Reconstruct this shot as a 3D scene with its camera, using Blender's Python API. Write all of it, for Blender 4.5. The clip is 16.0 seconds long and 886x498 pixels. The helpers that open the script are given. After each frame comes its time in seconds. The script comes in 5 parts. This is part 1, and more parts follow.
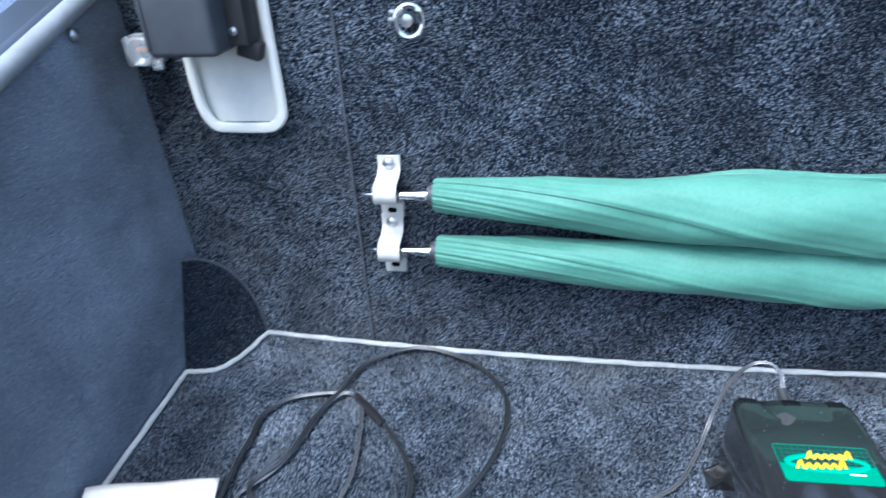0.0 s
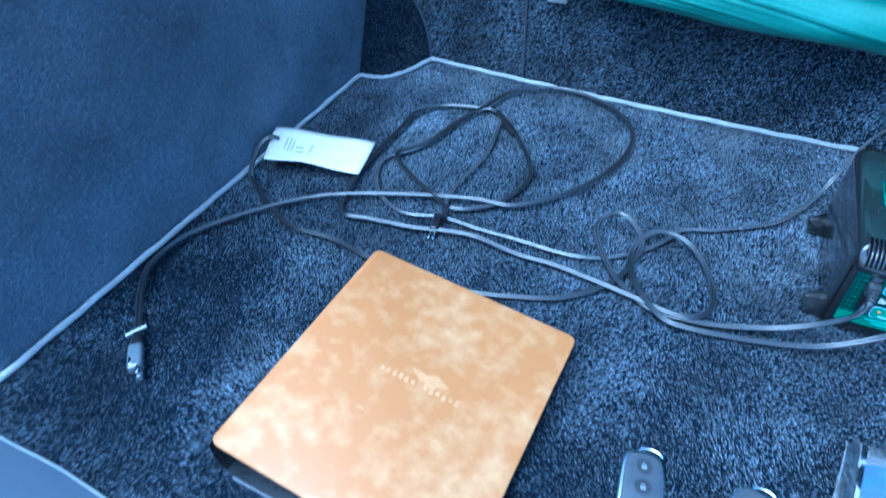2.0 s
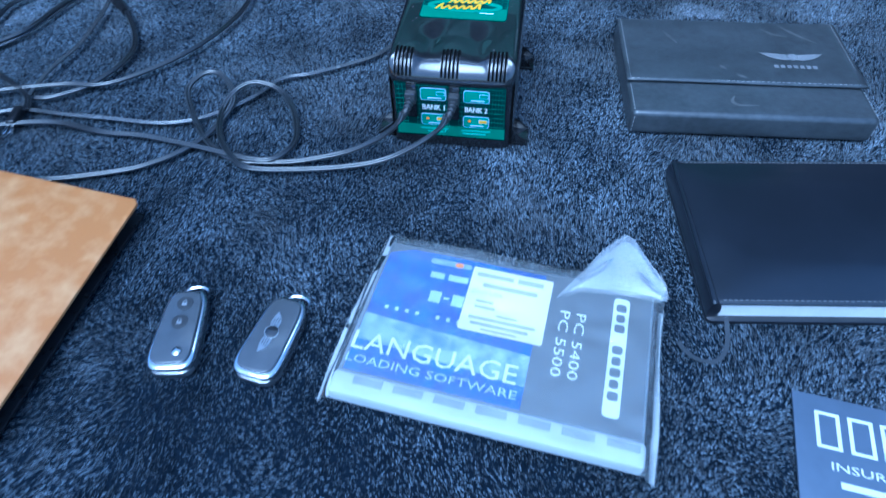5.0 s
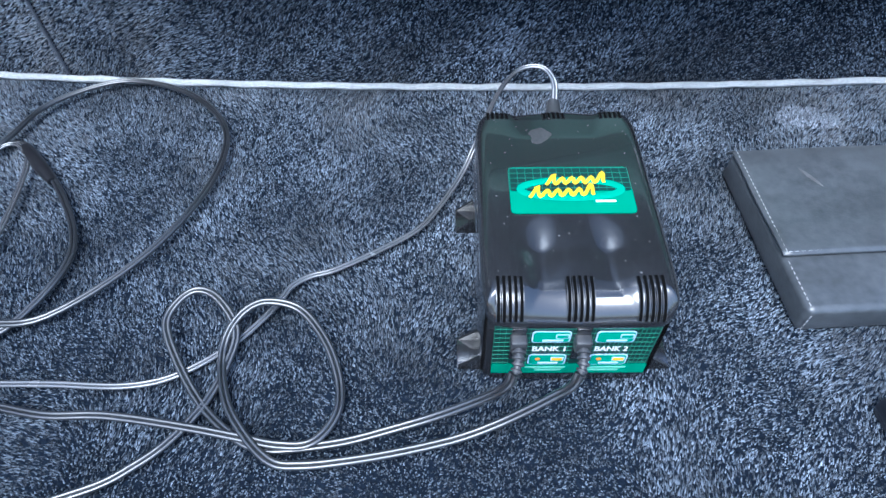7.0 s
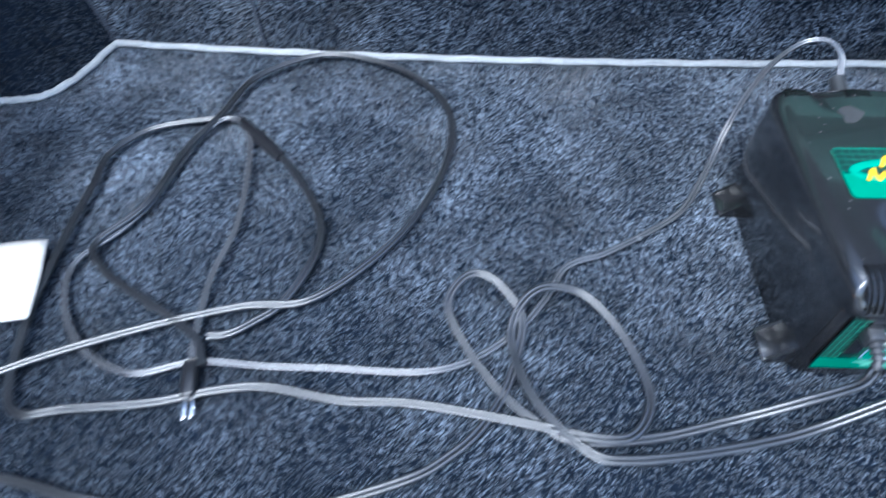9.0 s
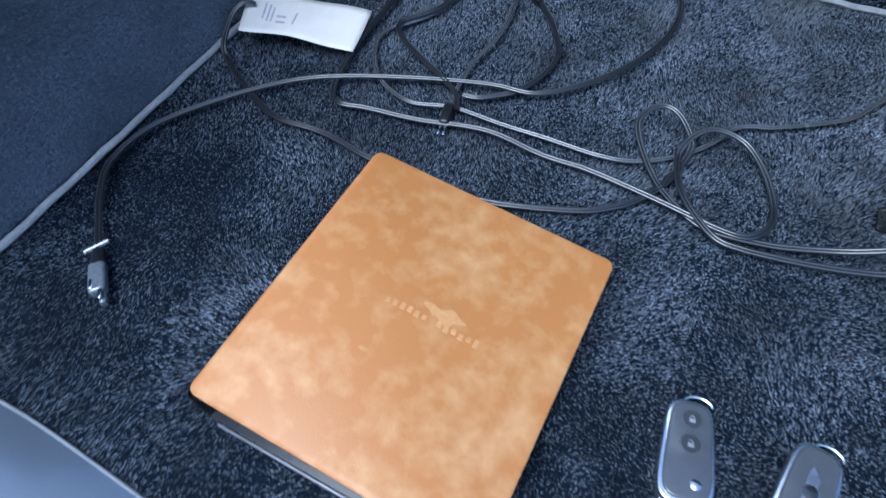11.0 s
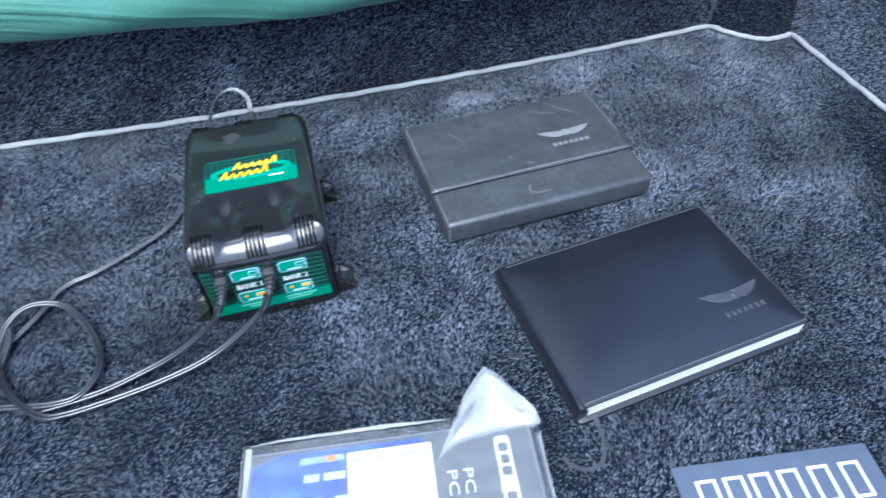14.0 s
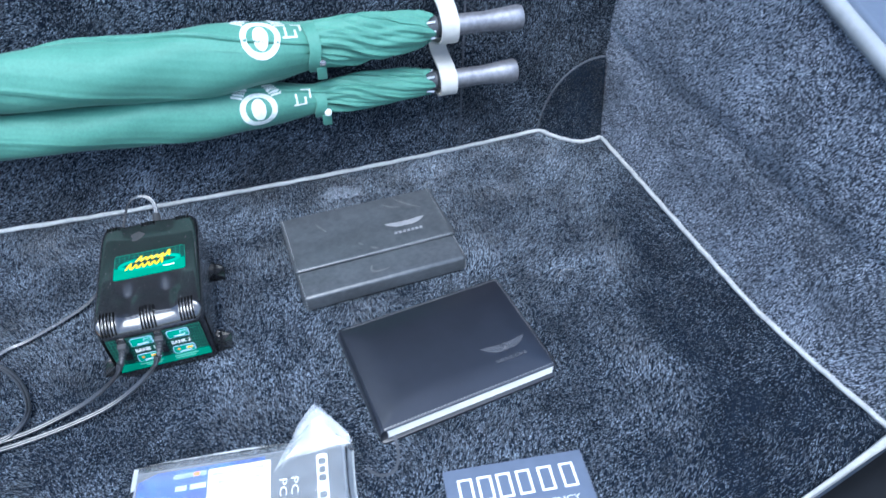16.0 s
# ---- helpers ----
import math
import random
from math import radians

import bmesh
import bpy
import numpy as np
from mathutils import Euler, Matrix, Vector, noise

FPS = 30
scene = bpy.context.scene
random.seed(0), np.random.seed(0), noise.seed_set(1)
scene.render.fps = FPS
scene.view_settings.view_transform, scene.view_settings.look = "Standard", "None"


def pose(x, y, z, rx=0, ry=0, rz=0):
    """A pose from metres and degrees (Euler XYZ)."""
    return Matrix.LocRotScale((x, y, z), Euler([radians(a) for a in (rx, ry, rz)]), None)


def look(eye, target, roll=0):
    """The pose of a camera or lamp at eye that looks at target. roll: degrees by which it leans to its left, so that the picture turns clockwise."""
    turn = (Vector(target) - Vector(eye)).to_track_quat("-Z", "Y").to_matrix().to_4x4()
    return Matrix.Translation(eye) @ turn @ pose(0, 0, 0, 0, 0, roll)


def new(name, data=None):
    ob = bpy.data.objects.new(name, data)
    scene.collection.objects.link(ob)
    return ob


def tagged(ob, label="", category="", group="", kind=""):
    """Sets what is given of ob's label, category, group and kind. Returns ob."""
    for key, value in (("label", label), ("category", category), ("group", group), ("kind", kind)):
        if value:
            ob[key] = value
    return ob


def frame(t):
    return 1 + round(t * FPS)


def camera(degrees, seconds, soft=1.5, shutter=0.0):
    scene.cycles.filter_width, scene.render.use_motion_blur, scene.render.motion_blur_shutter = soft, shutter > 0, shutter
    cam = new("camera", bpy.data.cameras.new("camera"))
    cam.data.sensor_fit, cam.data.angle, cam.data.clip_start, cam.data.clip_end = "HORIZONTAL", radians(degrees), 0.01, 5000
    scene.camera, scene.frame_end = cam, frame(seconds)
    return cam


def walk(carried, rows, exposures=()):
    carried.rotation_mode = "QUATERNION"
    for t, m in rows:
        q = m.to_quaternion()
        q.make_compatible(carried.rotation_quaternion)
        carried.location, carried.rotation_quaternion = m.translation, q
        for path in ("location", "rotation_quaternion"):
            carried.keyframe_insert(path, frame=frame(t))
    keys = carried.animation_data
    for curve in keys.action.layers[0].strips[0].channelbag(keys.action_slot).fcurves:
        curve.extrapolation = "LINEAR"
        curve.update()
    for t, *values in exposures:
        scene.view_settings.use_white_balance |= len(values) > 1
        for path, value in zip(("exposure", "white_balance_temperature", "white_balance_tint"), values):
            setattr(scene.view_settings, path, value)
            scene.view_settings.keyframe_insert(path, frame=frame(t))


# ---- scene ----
cam = camera(71.3, 16.0, shutter=0.4)
PATH = [
    (0, (0.026, 0.004, 0.496), (-0.239, 1.714, -0.508), -2.9),
    (0.5, (0.017, -0.027, 0.486), (-0.445, 1.6, -0.581), -3.6),
    (1, (0.037, -0.082, 0.464), (-0.538, 1.465, -0.665), -2.9),
    (1.5, (0.072, -0.107, 0.427), (-0.575, 1.333, -0.8), -2.5),
    (2, (0.089, -0.142, 0.411), (-0.586, 1.164, -0.945), -2.6),
    (2.5, (0.147, -0.158, 0.399), (-0.531, 1.034, -1.056), -2.9),
    (3, (0.201, -0.169, 0.392), (-0.432, 0.982, -1.117), -2.6),
    (3.5, (0.268, -0.168, 0.386), (-0.3, 0.985, -1.146), -2.7),
    (4, (0.329, -0.173, 0.376), (-0.122, 1.027, -1.159), -2.0),
    (4.2, (0.348, -0.173, 0.376), (-0.051, 1.036, -1.167), -2.1),
    (6.3, (0.234, 0.086, 0.348), (0.189, 1.33, -1.217), -0.9),
    (6.5, (0.217, 0.106, 0.348), (0.175, 1.343, -1.222), -1.1),
    (7, (0.201, 0.122, 0.353), (0.162, 1.364, -1.214), -1.3),
    (7.5, (0.199, 0.137, 0.35), (0.165, 1.381, -1.215), -1.3),
    (8, (0.195, 0.186, 0.343), (0.169, 1.437, -1.218), -1.1),
    (8.5, (0.128, 0.186, 0.341), (0.088, 1.42, -1.233), -1.9),
    (9, (0.03, 0.13, 0.34), (-0.069, 1.327, -1.259), -2.7),
    (9.5, (-0.012, 0.072, 0.352), (-0.25, 1.2, -1.283), -3.2),
    (9.7, (-0.021, 0.05, 0.351), (-0.31, 1.153, -1.292), -2.8),
    (11.8, (0.152, -0.14, 0.396), (-0.423, 0.865, -1.235), -2.4),
    (12, (0.188, -0.15, 0.402), (-0.353, 0.876, -1.228), -2.7),
    (12.5, (0.239, -0.116, 0.415), (-0.139, 1.005, -1.198), -2.8),
    (13, (0.267, -0.091, 0.428), (0.178, 1.156, -1.133), -2.0),
    (13.2, (0.283, -0.086, 0.429), (0.289, 1.203, -1.1), -2.2),
    (13.5, (0.287, -0.067, 0.431), (0.448, 1.239, -1.074), -1.7),
    (14, (0.33, -0.031, 0.414), (0.643, 1.267, -1.074), -1.3),
    (14.5, (0.379, -0.026, 0.429), (0.755, 1.262, -1.055), -0.8),
    (15, (0.406, -0.092, 0.477), (0.824, 1.188, -1.002), 0.3),
    (15.5, (0.399, -0.151, 0.526), (0.848, 1.176, -0.901), 0.9),
    (16, (0.421, -0.169, 0.567), (0.885, 1.199, -0.816), 1.4),
]
EXPOSURE = [(0.0, 1.55, 5300, 4), (1.0, 1.5, 5050, 4), (1.6, 1.25, 4150, -2), (2.5, 1.05, 3500, -8), (4.2, 0.35, 3650, -3), (5.4, 0.8, 3900, 0), (6.5, 1.3, 4250, 2), (7.0, 1.44, 5100, 4),
            (9.7, 1.44, 5100, 4), (11.8, 0.0, 4700, 4), (13.0, 0.18, 4700, 4), (14.0, 1.15, 5200, 4), (15.0, 1.32, 5150, 4), (16.0, 1.27, 5150, 4)]
walk(cam, [(t, look(eye, target, roll)) for t, eye, target, roll in PATH], EXPOSURE)

# ---------------------------------------------------------------- light
world = bpy.data.worlds.new("sky")
scene.world = world
world.use_nodes = True
wn = world.node_tree.nodes
sky = wn.new("ShaderNodeTexSky")
sky.sky_type, sky.sun_disc, sky.dust_density = "NISHITA", False, 4.0
sky.sun_elevation, sky.sun_rotation = radians(64), radians(203)
wn["Background"].inputs["Strength"].default_value = 0.15
world.node_tree.links.new(sky.outputs[0], wn["Background"].inputs["Color"])
sun_data = bpy.data.lights.new("sun", "SUN")
sun_data.energy, sun_data.angle, sun_data.color = 1.4, radians(40), (1.0, 0.97, 0.94)
sun = new("sun", sun_data)
sun.matrix_world = look((-0.25, -1.0, 3.2), (0.3, 0.3, 0.3))

# ---------------------------------------------------------------- helpers


def vnoise(x, y, scale, seed):
    """Smooth value noise in 0..1 at that grain size."""
    g = np.random.RandomState(seed).rand(128, 128)
    x, y = np.asarray(x) / scale, np.asarray(y) / scale
    xi, yi = np.floor(x).astype(int), np.floor(y).astype(int)
    fx, fy = x - xi, y - yi
    fx, fy = fx * fx * (3 - 2 * fx), fy * fy * (3 - 2 * fy)
    a = g[xi % 128, yi % 128] * (1 - fx) + g[(xi + 1) % 128, yi % 128] * fx
    b = g[xi % 128, (yi + 1) % 128] * (1 - fx) + g[(xi + 1) % 128, (yi + 1) % 128] * fx
    return a * (1 - fy) + b * fy


def part(name, bm, mat, parent=None, label="", smooth=True, kind=""):
    """One mesh object out of a bmesh, under a thing or a part."""
    me = bpy.data.meshes.new(name)
    bmesh.ops.recalc_face_normals(bm, faces=bm.faces)
    bm.to_mesh(me)
    bm.free()
    me.materials.append(mat)
    if smooth:
        me.shade_smooth()
        me.set_sharp_from_angle(angle=radians(38))
    ob = new(name, me)
    ob.parent = parent
    return tagged(ob, label=label, kind=kind)


def thing(name, m, label, category, group=""):
    ob = new(name)
    ob.empty_display_size = 0.02
    ob.matrix_world = m
    return tagged(ob, label, category, group)


def box(a, b, bevel=0.0, seg=2):
    bm = bmesh.new()
    c = [(p + q) / 2 for p, q in zip(a, b)]
    s = [abs(q - p) for p, q in zip(a, b)]
    bmesh.ops.create_cube(bm, size=1, matrix=Matrix.Translation(c) @ Matrix.Diagonal((*s, 1)))
    if bevel:
        bmesh.ops.bevel(bm, geom=bm.edges[:], offset=bevel, segments=seg, profile=0.5, affect="EDGES", clamp_overlap=True)
    return bm


def prism(outline, z0, z1, bevel=0.0, seg=2):
    """A plate with that outline, lying flat between two heights."""
    bm = bmesh.new()
    f = bm.faces.new([bm.verts.new((x, y, z0)) for x, y in outline])
    up = bmesh.ops.extrude_face_region(bm, geom=[f])["geom"]
    bmesh.ops.translate(bm, vec=(0, 0, z1 - z0), verts=[v for v in up if isinstance(v, bmesh.types.BMVert)])
    if bevel:
        top = [e for e in bm.edges if all(abs(v.co.z - z1) < 1e-7 for v in e.verts)]
        bmesh.ops.bevel(bm, geom=top, offset=bevel, segments=seg, profile=0.5, affect="EDGES", clamp_overlap=True)
    return bm


def round_rect(w, h, r, n=5, cx=0.0, cy=0.0):
    out = []
    for k, (sx, sy) in enumerate(((1, 1), (-1, 1), (-1, -1), (1, -1))):
        for i in range(n + 1):
            a = (k + i / n) * math.pi / 2
            out.append((cx + sx * (w / 2 - r) + r * math.cos(a), cy + sy * (h / 2 - r) + r * math.sin(a)))
    return out


def smooth_path(pts, n=6):
    """Catmull-Rom through the points."""
    p = [Vector(q) for q in pts]
    p = [2 * p[0] - p[1]] + p + [2 * p[-1] - p[-2]]
    out = []
    for i in range(1, len(p) - 2):
        for k in range(n):
            t = k / n
            out.append(0.5 * (2 * p[i] + (p[i + 1] - p[i - 1]) * t + (2 * p[i - 1] - 5 * p[i] + 4 * p[i + 1] - p[i + 2]) * t * t
                              + (3 * p[i] - p[i - 1] - 3 * p[i + 1] + p[i + 2]) * t ** 3))
    return out + [p[-2]]


def ring(r, n=10, ry=None):
    return [(r * math.cos(2 * math.pi * i / n), (ry or r) * math.sin(2 * math.pi * i / n)) for i in range(n)]


def sweep(path, outline, scale=None, up=(0, 0, 1), closed=False, bm=None):
    """A tube of that outline (across, up) along a path."""
    bm = bm or bmesh.new()
    n, rows = len(path), []
    for i, p in enumerate(path):
        a, b = (path[i - 1], path[(i + 1) % n]) if closed else (path[max(i - 1, 0)], path[min(i + 1, n - 1)])
        t = (Vector(b) - Vector(a)).normalized()
        u = Vector(up)
        if abs(t.dot(u)) > 0.97:
            u = Vector((0, 1, 0)) if abs(t.y) < 0.9 else Vector((1, 0, 0))
        s = t.cross(u).normalized()
        u = s.cross(t)
        k = scale(i / (n - 1)) if scale else 1.0
        rows.append([bm.verts.new(Vector(p) + s * x * k + u * y * k) for x, y in outline])
    m = len(outline)
    for i in range(n if closed else n - 1):
        r0, r1 = rows[i], rows[(i + 1) % n]
        for j in range(m):
            bm.faces.new((r0[j], r0[(j + 1) % m], r1[(j + 1) % m], r1[j]))
    if not closed:
        bm.faces.new(rows[0])
        bm.faces.new(rows[-1][::-1])
    return bm


def grid(nu, nv, fn):
    """A sheet fn(u, v) for u, v in 0..1."""
    bm = bmesh.new()
    g = [[bm.verts.new(fn(i / nu, j / nv)) for j in range(nv + 1)] for i in range(nu + 1)]
    for i in range(nu):
        for j in range(nv):
            bm.faces.new((g[i][j], g[i + 1][j], g[i + 1][j + 1], g[i][j + 1]))
    return bm


def lathe(profile, n=24, axis="z"):
    """Turned body: profile of (radius, height)."""
    bm = bmesh.new()
    rows = []
    for r, h in profile:
        row = []
        for i in range(n):
            a = 2 * math.pi * i / n
            c = (r * math.cos(a), r * math.sin(a), h)
            row.append(bm.verts.new(c if axis == "z" else (h, c[0], c[1]) if axis == "x" else (c[0], -h, c[1])))
        rows.append(row)
    for a, b in zip(rows, rows[1:]):
        for j in range(n):
            bm.faces.new((a[j], a[(j + 1) % n], b[(j + 1) % n], b[j]))
    bm.faces.new(rows[0][::-1])
    bm.faces.new(rows[-1])
    return bm


def joined(*bms):
    out = bmesh.new()
    for b in bms:
        me = bpy.data.meshes.new("tmp")
        b.to_mesh(me)
        b.free()
        out.from_mesh(me)
        bpy.data.meshes.remove(me)
    return out


def turned(bm, m):
    bm.transform(m)
    return bm


def lettering(name, words, width, height, m, mat, parent):
    """Words in the built-in font as a thin mesh, fitted into width x height about the pose m."""
    cu = bpy.data.curves.new(name, "FONT")
    cu.body, cu.resolution_u = words, 2
    tmp = new("tmp_words", cu)
    bpy.context.view_layer.update()
    me = bpy.data.meshes.new_from_object(tmp.evaluated_get(bpy.context.evaluated_depsgraph_get()))
    bpy.data.objects.remove(tmp)
    bpy.data.curves.remove(cu)
    co = np.array([v.co[:] for v in me.vertices])
    lo, hi = co.min(0), co.max(0)
    me.transform(m @ Matrix.Diagonal((width / (hi[0] - lo[0]), height / (hi[1] - lo[1]), 1, 1))
                 @ Matrix.Translation((-(lo[0] + hi[0]) / 2, -(lo[1] + hi[1]) / 2, 0)))
    me.name = name
    me.materials.clear()
    me.materials.append(mat)
    ob = new(name, me)
    ob.parent = parent
    return ob


def bars(rows, z, thick=0.0002):
    """Plain bars for writing: rows of (x0, y0, x1, y1)."""
    return joined(*[box((a, b, z), (c, d, z + thick)) for a, b, c, d in rows])


def pile(name, parent, tris, mat, space=0.0025, tall=0.0036, seed=1, tilt=(0, 0, 0), keep=None, slim=(0.36, 0.54), bend=0.62):
    """Cut carpet pile: small leaning tufts on the triangles, all one mesh."""
    rs = np.random.RandomState(seed)
    T = np.array(tris, dtype=float)
    cr = np.cross(T[:, 1] - T[:, 0], T[:, 2] - T[:, 0])
    area = np.linalg.norm(cr, axis=1) / 2
    n = int(area.sum() / space ** 2)
    pick = rs.choice(len(T), n, p=area / area.sum())
    a, b = rs.rand(n), rs.rand(n)
    flip = a + b > 1
    a[flip], b[flip] = 1 - a[flip], 1 - b[flip]
    P = T[pick, 0] + a[:, None] * (T[pick, 1] - T[pick, 0]) + b[:, None] * (T[pick, 2] - T[pick, 0])
    N = (cr / (2 * area[:, None]))[pick]
    if keep is not None:
        k = keep(P)
        P, N = P[k], N[k]
        n = len(P)
    ref = np.where(np.abs(N[:, 2:3]) < 0.9, np.array([[0, 0, 1.0]]), np.array([[1.0, 0, 0]]))
    U = np.cross(ref, N)
    U /= np.linalg.norm(U, axis=1)[:, None]
    V = np.cross(N, U)
    pu, pv = (P * U).sum(1), (P * V).sum(1)
    nap = 2.0 * (vnoise(pu, pv, 0.055, seed + 5) - 0.5) + 0.9 * (vnoise(pu, pv, 0.013, seed + 6) - 0.5)
    nap2 = 2.0 * (vnoise(pu, pv, 0.065, seed + 7) - 0.5) + 0.9 * (vnoise(pu, pv, 0.015, seed + 8) - 0.5)
    lean = U * (nap + rs.normal(0, 0.35, n))[:, None] + V * (nap2 + rs.normal(0, 0.35, n))[:, None] + (tilt(P) if callable(tilt) else np.array(tilt)[None])
    h = tall * rs.uniform(0.72, 1.08, n)
    R = space * rs.uniform(slim[0], slim[1], n)
    ang = rs.uniform(0, 2 * np.pi, n)
    vs = np.empty((n, 4, 3))
    for k in range(3):
        c, s = np.cos(ang + k * 2.0944), np.sin(ang + k * 2.0944)
        vs[:, k] = P + U * (R * c)[:, None] + V * (R * s)[:, None]
    vs[:, 3] = P + N * h[:, None] + lean * (h * bend)[:, None]
    base = np.arange(n)[:, None] * 4
    sides = np.concatenate([base + np.array([[k, (k + 1) % 3, 3]]) for k in range(3)], 1).reshape(-1, 3)
    me = bpy.data.meshes.new(name)
    me.vertices.add(n * 4)
    me.vertices.foreach_set("co", vs.reshape(-1))
    me.loops.add(sides.size)
    me.loops.foreach_set("vertex_index", sides.reshape(-1).astype(np.int32))
    me.polygons.add(len(sides))
    me.polygons.foreach_set("loop_start", (np.arange(len(sides)) * 3).astype(np.int32))
    me.update(calc_edges=True)
    me.validate()
    me.materials.append(mat)
    ob = new(name, me)
    ob.parent = parent
    return tagged(ob, kind="stuff")


# ---------------------------------------------------------------- materials


def material(name, colour, rough=0.5, metal=0.0, vary=0.15, grain=0.01, bump=0.0, bump_size=0.001, coat=0.0, spec=0.5, sheen=0.0,
             second=None, patch=0.03):
    """Base colour broken up at two scales, fine relief as bump."""
    m = bpy.data.materials.new(name)
    m.use_nodes = True
    nt, n = m.node_tree, m.node_tree.nodes
    b = n["Principled BSDF"]
    tc = n.new("ShaderNodeTexCoord")
    big, small = n.new("ShaderNodeTexNoise"), n.new("ShaderNodeTexNoise")
    big.inputs["Scale"].default_value, small.inputs["Scale"].default_value = 1 / patch, 1 / grain
    big.inputs["Detail"].default_value = small.inputs["Detail"].default_value = 4
    for k in (big, small):
        nt.links.new(tc.outputs["Object"], k.inputs["Vector"])
    add = n.new("ShaderNodeMath")
    nt.links.new(big.outputs["Fac"], add.inputs[0])
    nt.links.new(small.outputs["Fac"], add.inputs[1])
    ramp = n.new("ShaderNodeMapRange")
    ramp.inputs[1].default_value, ramp.inputs[2].default_value = 0.7, 1.3
    nt.links.new(add.outputs[0], ramp.inputs[0])
    mix = n.new("ShaderNodeMix")
    mix.data_type = "RGBA"
    lo = [c * (1 - vary) for c in colour]
    hi = second or [min(1, c * (1 + vary)) for c in colour]
    mix.inputs[6].default_value, mix.inputs[7].default_value = (*lo, 1), (*hi, 1)
    nt.links.new(ramp.outputs[0], mix.inputs[0])
    nt.links.new(mix.outputs[2], b.inputs["Base Color"])
    rr = n.new("ShaderNodeMapRange")
    rr.inputs[3].default_value, rr.inputs[4].default_value = max(0.02, rough * 0.85), min(1, rough * 1.15)
    nt.links.new(small.outputs["Fac"], rr.inputs[0])
    nt.links.new(rr.outputs[0], b.inputs["Roughness"])
    b.inputs["Metallic"].default_value, b.inputs["Coat Weight"].default_value = metal, coat
    b.inputs["Specular IOR Level"].default_value, b.inputs["Sheen Weight"].default_value = spec, sheen
    if bump:
        bt, bp = n.new("ShaderNodeTexNoise"), n.new("ShaderNodeBump")
        bt.inputs["Scale"].default_value, bt.inputs["Detail"].default_value = 1 / bump_size, 3
        bp.inputs["Strength"].default_value, bp.inputs["Distance"].default_value = bump, bump_size
        nt.links.new(tc.outputs["Object"], bt.inputs["Vector"])
        nt.links.new(bt.outputs["Fac"], bp.inputs["Height"])
        nt.links.new(bp.outputs[0], b.inputs["Normal"])
    return m


def carpet_material(name="carpet_yarn", gain=1.0, soft=False, even=0.0):
    """Heathered yarn: each tuft its own tone."""
    m = bpy.data.materials.new(name)
    m.use_nodes = True
    nt, n = m.node_tree, m.node_tree.nodes
    b = n["Principled BSDF"]
    geo, ramp, tc, big = (n.new(k) for k in ("ShaderNodeNewGeometry", "ShaderNodeValToRGB", "ShaderNodeTexCoord", "ShaderNodeTexNoise"))
    e = ramp.color_ramp.elements
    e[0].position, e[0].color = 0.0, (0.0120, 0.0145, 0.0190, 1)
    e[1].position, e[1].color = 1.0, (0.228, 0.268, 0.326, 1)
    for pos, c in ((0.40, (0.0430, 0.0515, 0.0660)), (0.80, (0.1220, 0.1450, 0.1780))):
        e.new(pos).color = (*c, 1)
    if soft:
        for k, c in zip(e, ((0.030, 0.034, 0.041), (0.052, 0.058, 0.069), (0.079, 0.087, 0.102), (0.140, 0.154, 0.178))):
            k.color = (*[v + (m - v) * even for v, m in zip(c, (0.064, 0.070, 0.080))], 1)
    nt.links.new(geo.outputs["Random Per Island"], ramp.inputs[0])
    big.inputs["Scale"].default_value, big.inputs["Detail"].default_value = 18, 6
    nt.links.new(tc.outputs["Object"], big.inputs["Vector"])
    mr, mul = n.new("ShaderNodeMapRange"), n.new("ShaderNodeMix")
    mr.inputs[1].default_value, mr.inputs[2].default_value = 0.3, 0.7
    mr.inputs[3].default_value, mr.inputs[4].default_value = (0.9, 1.12) if even else (0.8, 1.25) if soft else (0.55, 1.5)
    nt.links.new(big.outputs["Fac"], mr.inputs[0])
    wide, mr2, both = n.new("ShaderNodeTexNoise"), n.new("ShaderNodeMapRange"), n.new("ShaderNodeMath")
    wide.inputs["Scale"].default_value, wide.inputs["Detail"].default_value = 5.5, 3
    nt.links.new(tc.outputs["Object"], wide.inputs["Vector"])
    mr2.inputs[1].default_value, mr2.inputs[2].default_value = 0.32, 0.68
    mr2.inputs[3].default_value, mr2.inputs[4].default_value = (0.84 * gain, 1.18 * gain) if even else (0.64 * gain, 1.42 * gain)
    nt.links.new(wide.outputs["Fac"], mr2.inputs[0])
    both.operation = "MULTIPLY"
    nt.links.new(mr.outputs[0], both.inputs[0])
    nt.links.new(mr2.outputs[0], both.inputs[1])
    mul.data_type, mul.blend_type = "RGBA", "MULTIPLY"
    mul.inputs[0].default_value = 1
    nt.links.new(ramp.outputs[0], mul.inputs[6])
    nt.links.new(both.outputs[0], mul.inputs[7])
    nt.links.new(mul.outputs[2], b.inputs["Base Color"])
    b.inputs["Roughness"].default_value, b.inputs["Sheen Weight"].default_value = 0.85, 0.06 if soft else 0.30
    b.inputs["Sheen Roughness"].default_value = 0.4
    b.inputs["Specular IOR Level"].default_value = 0.08
    return m


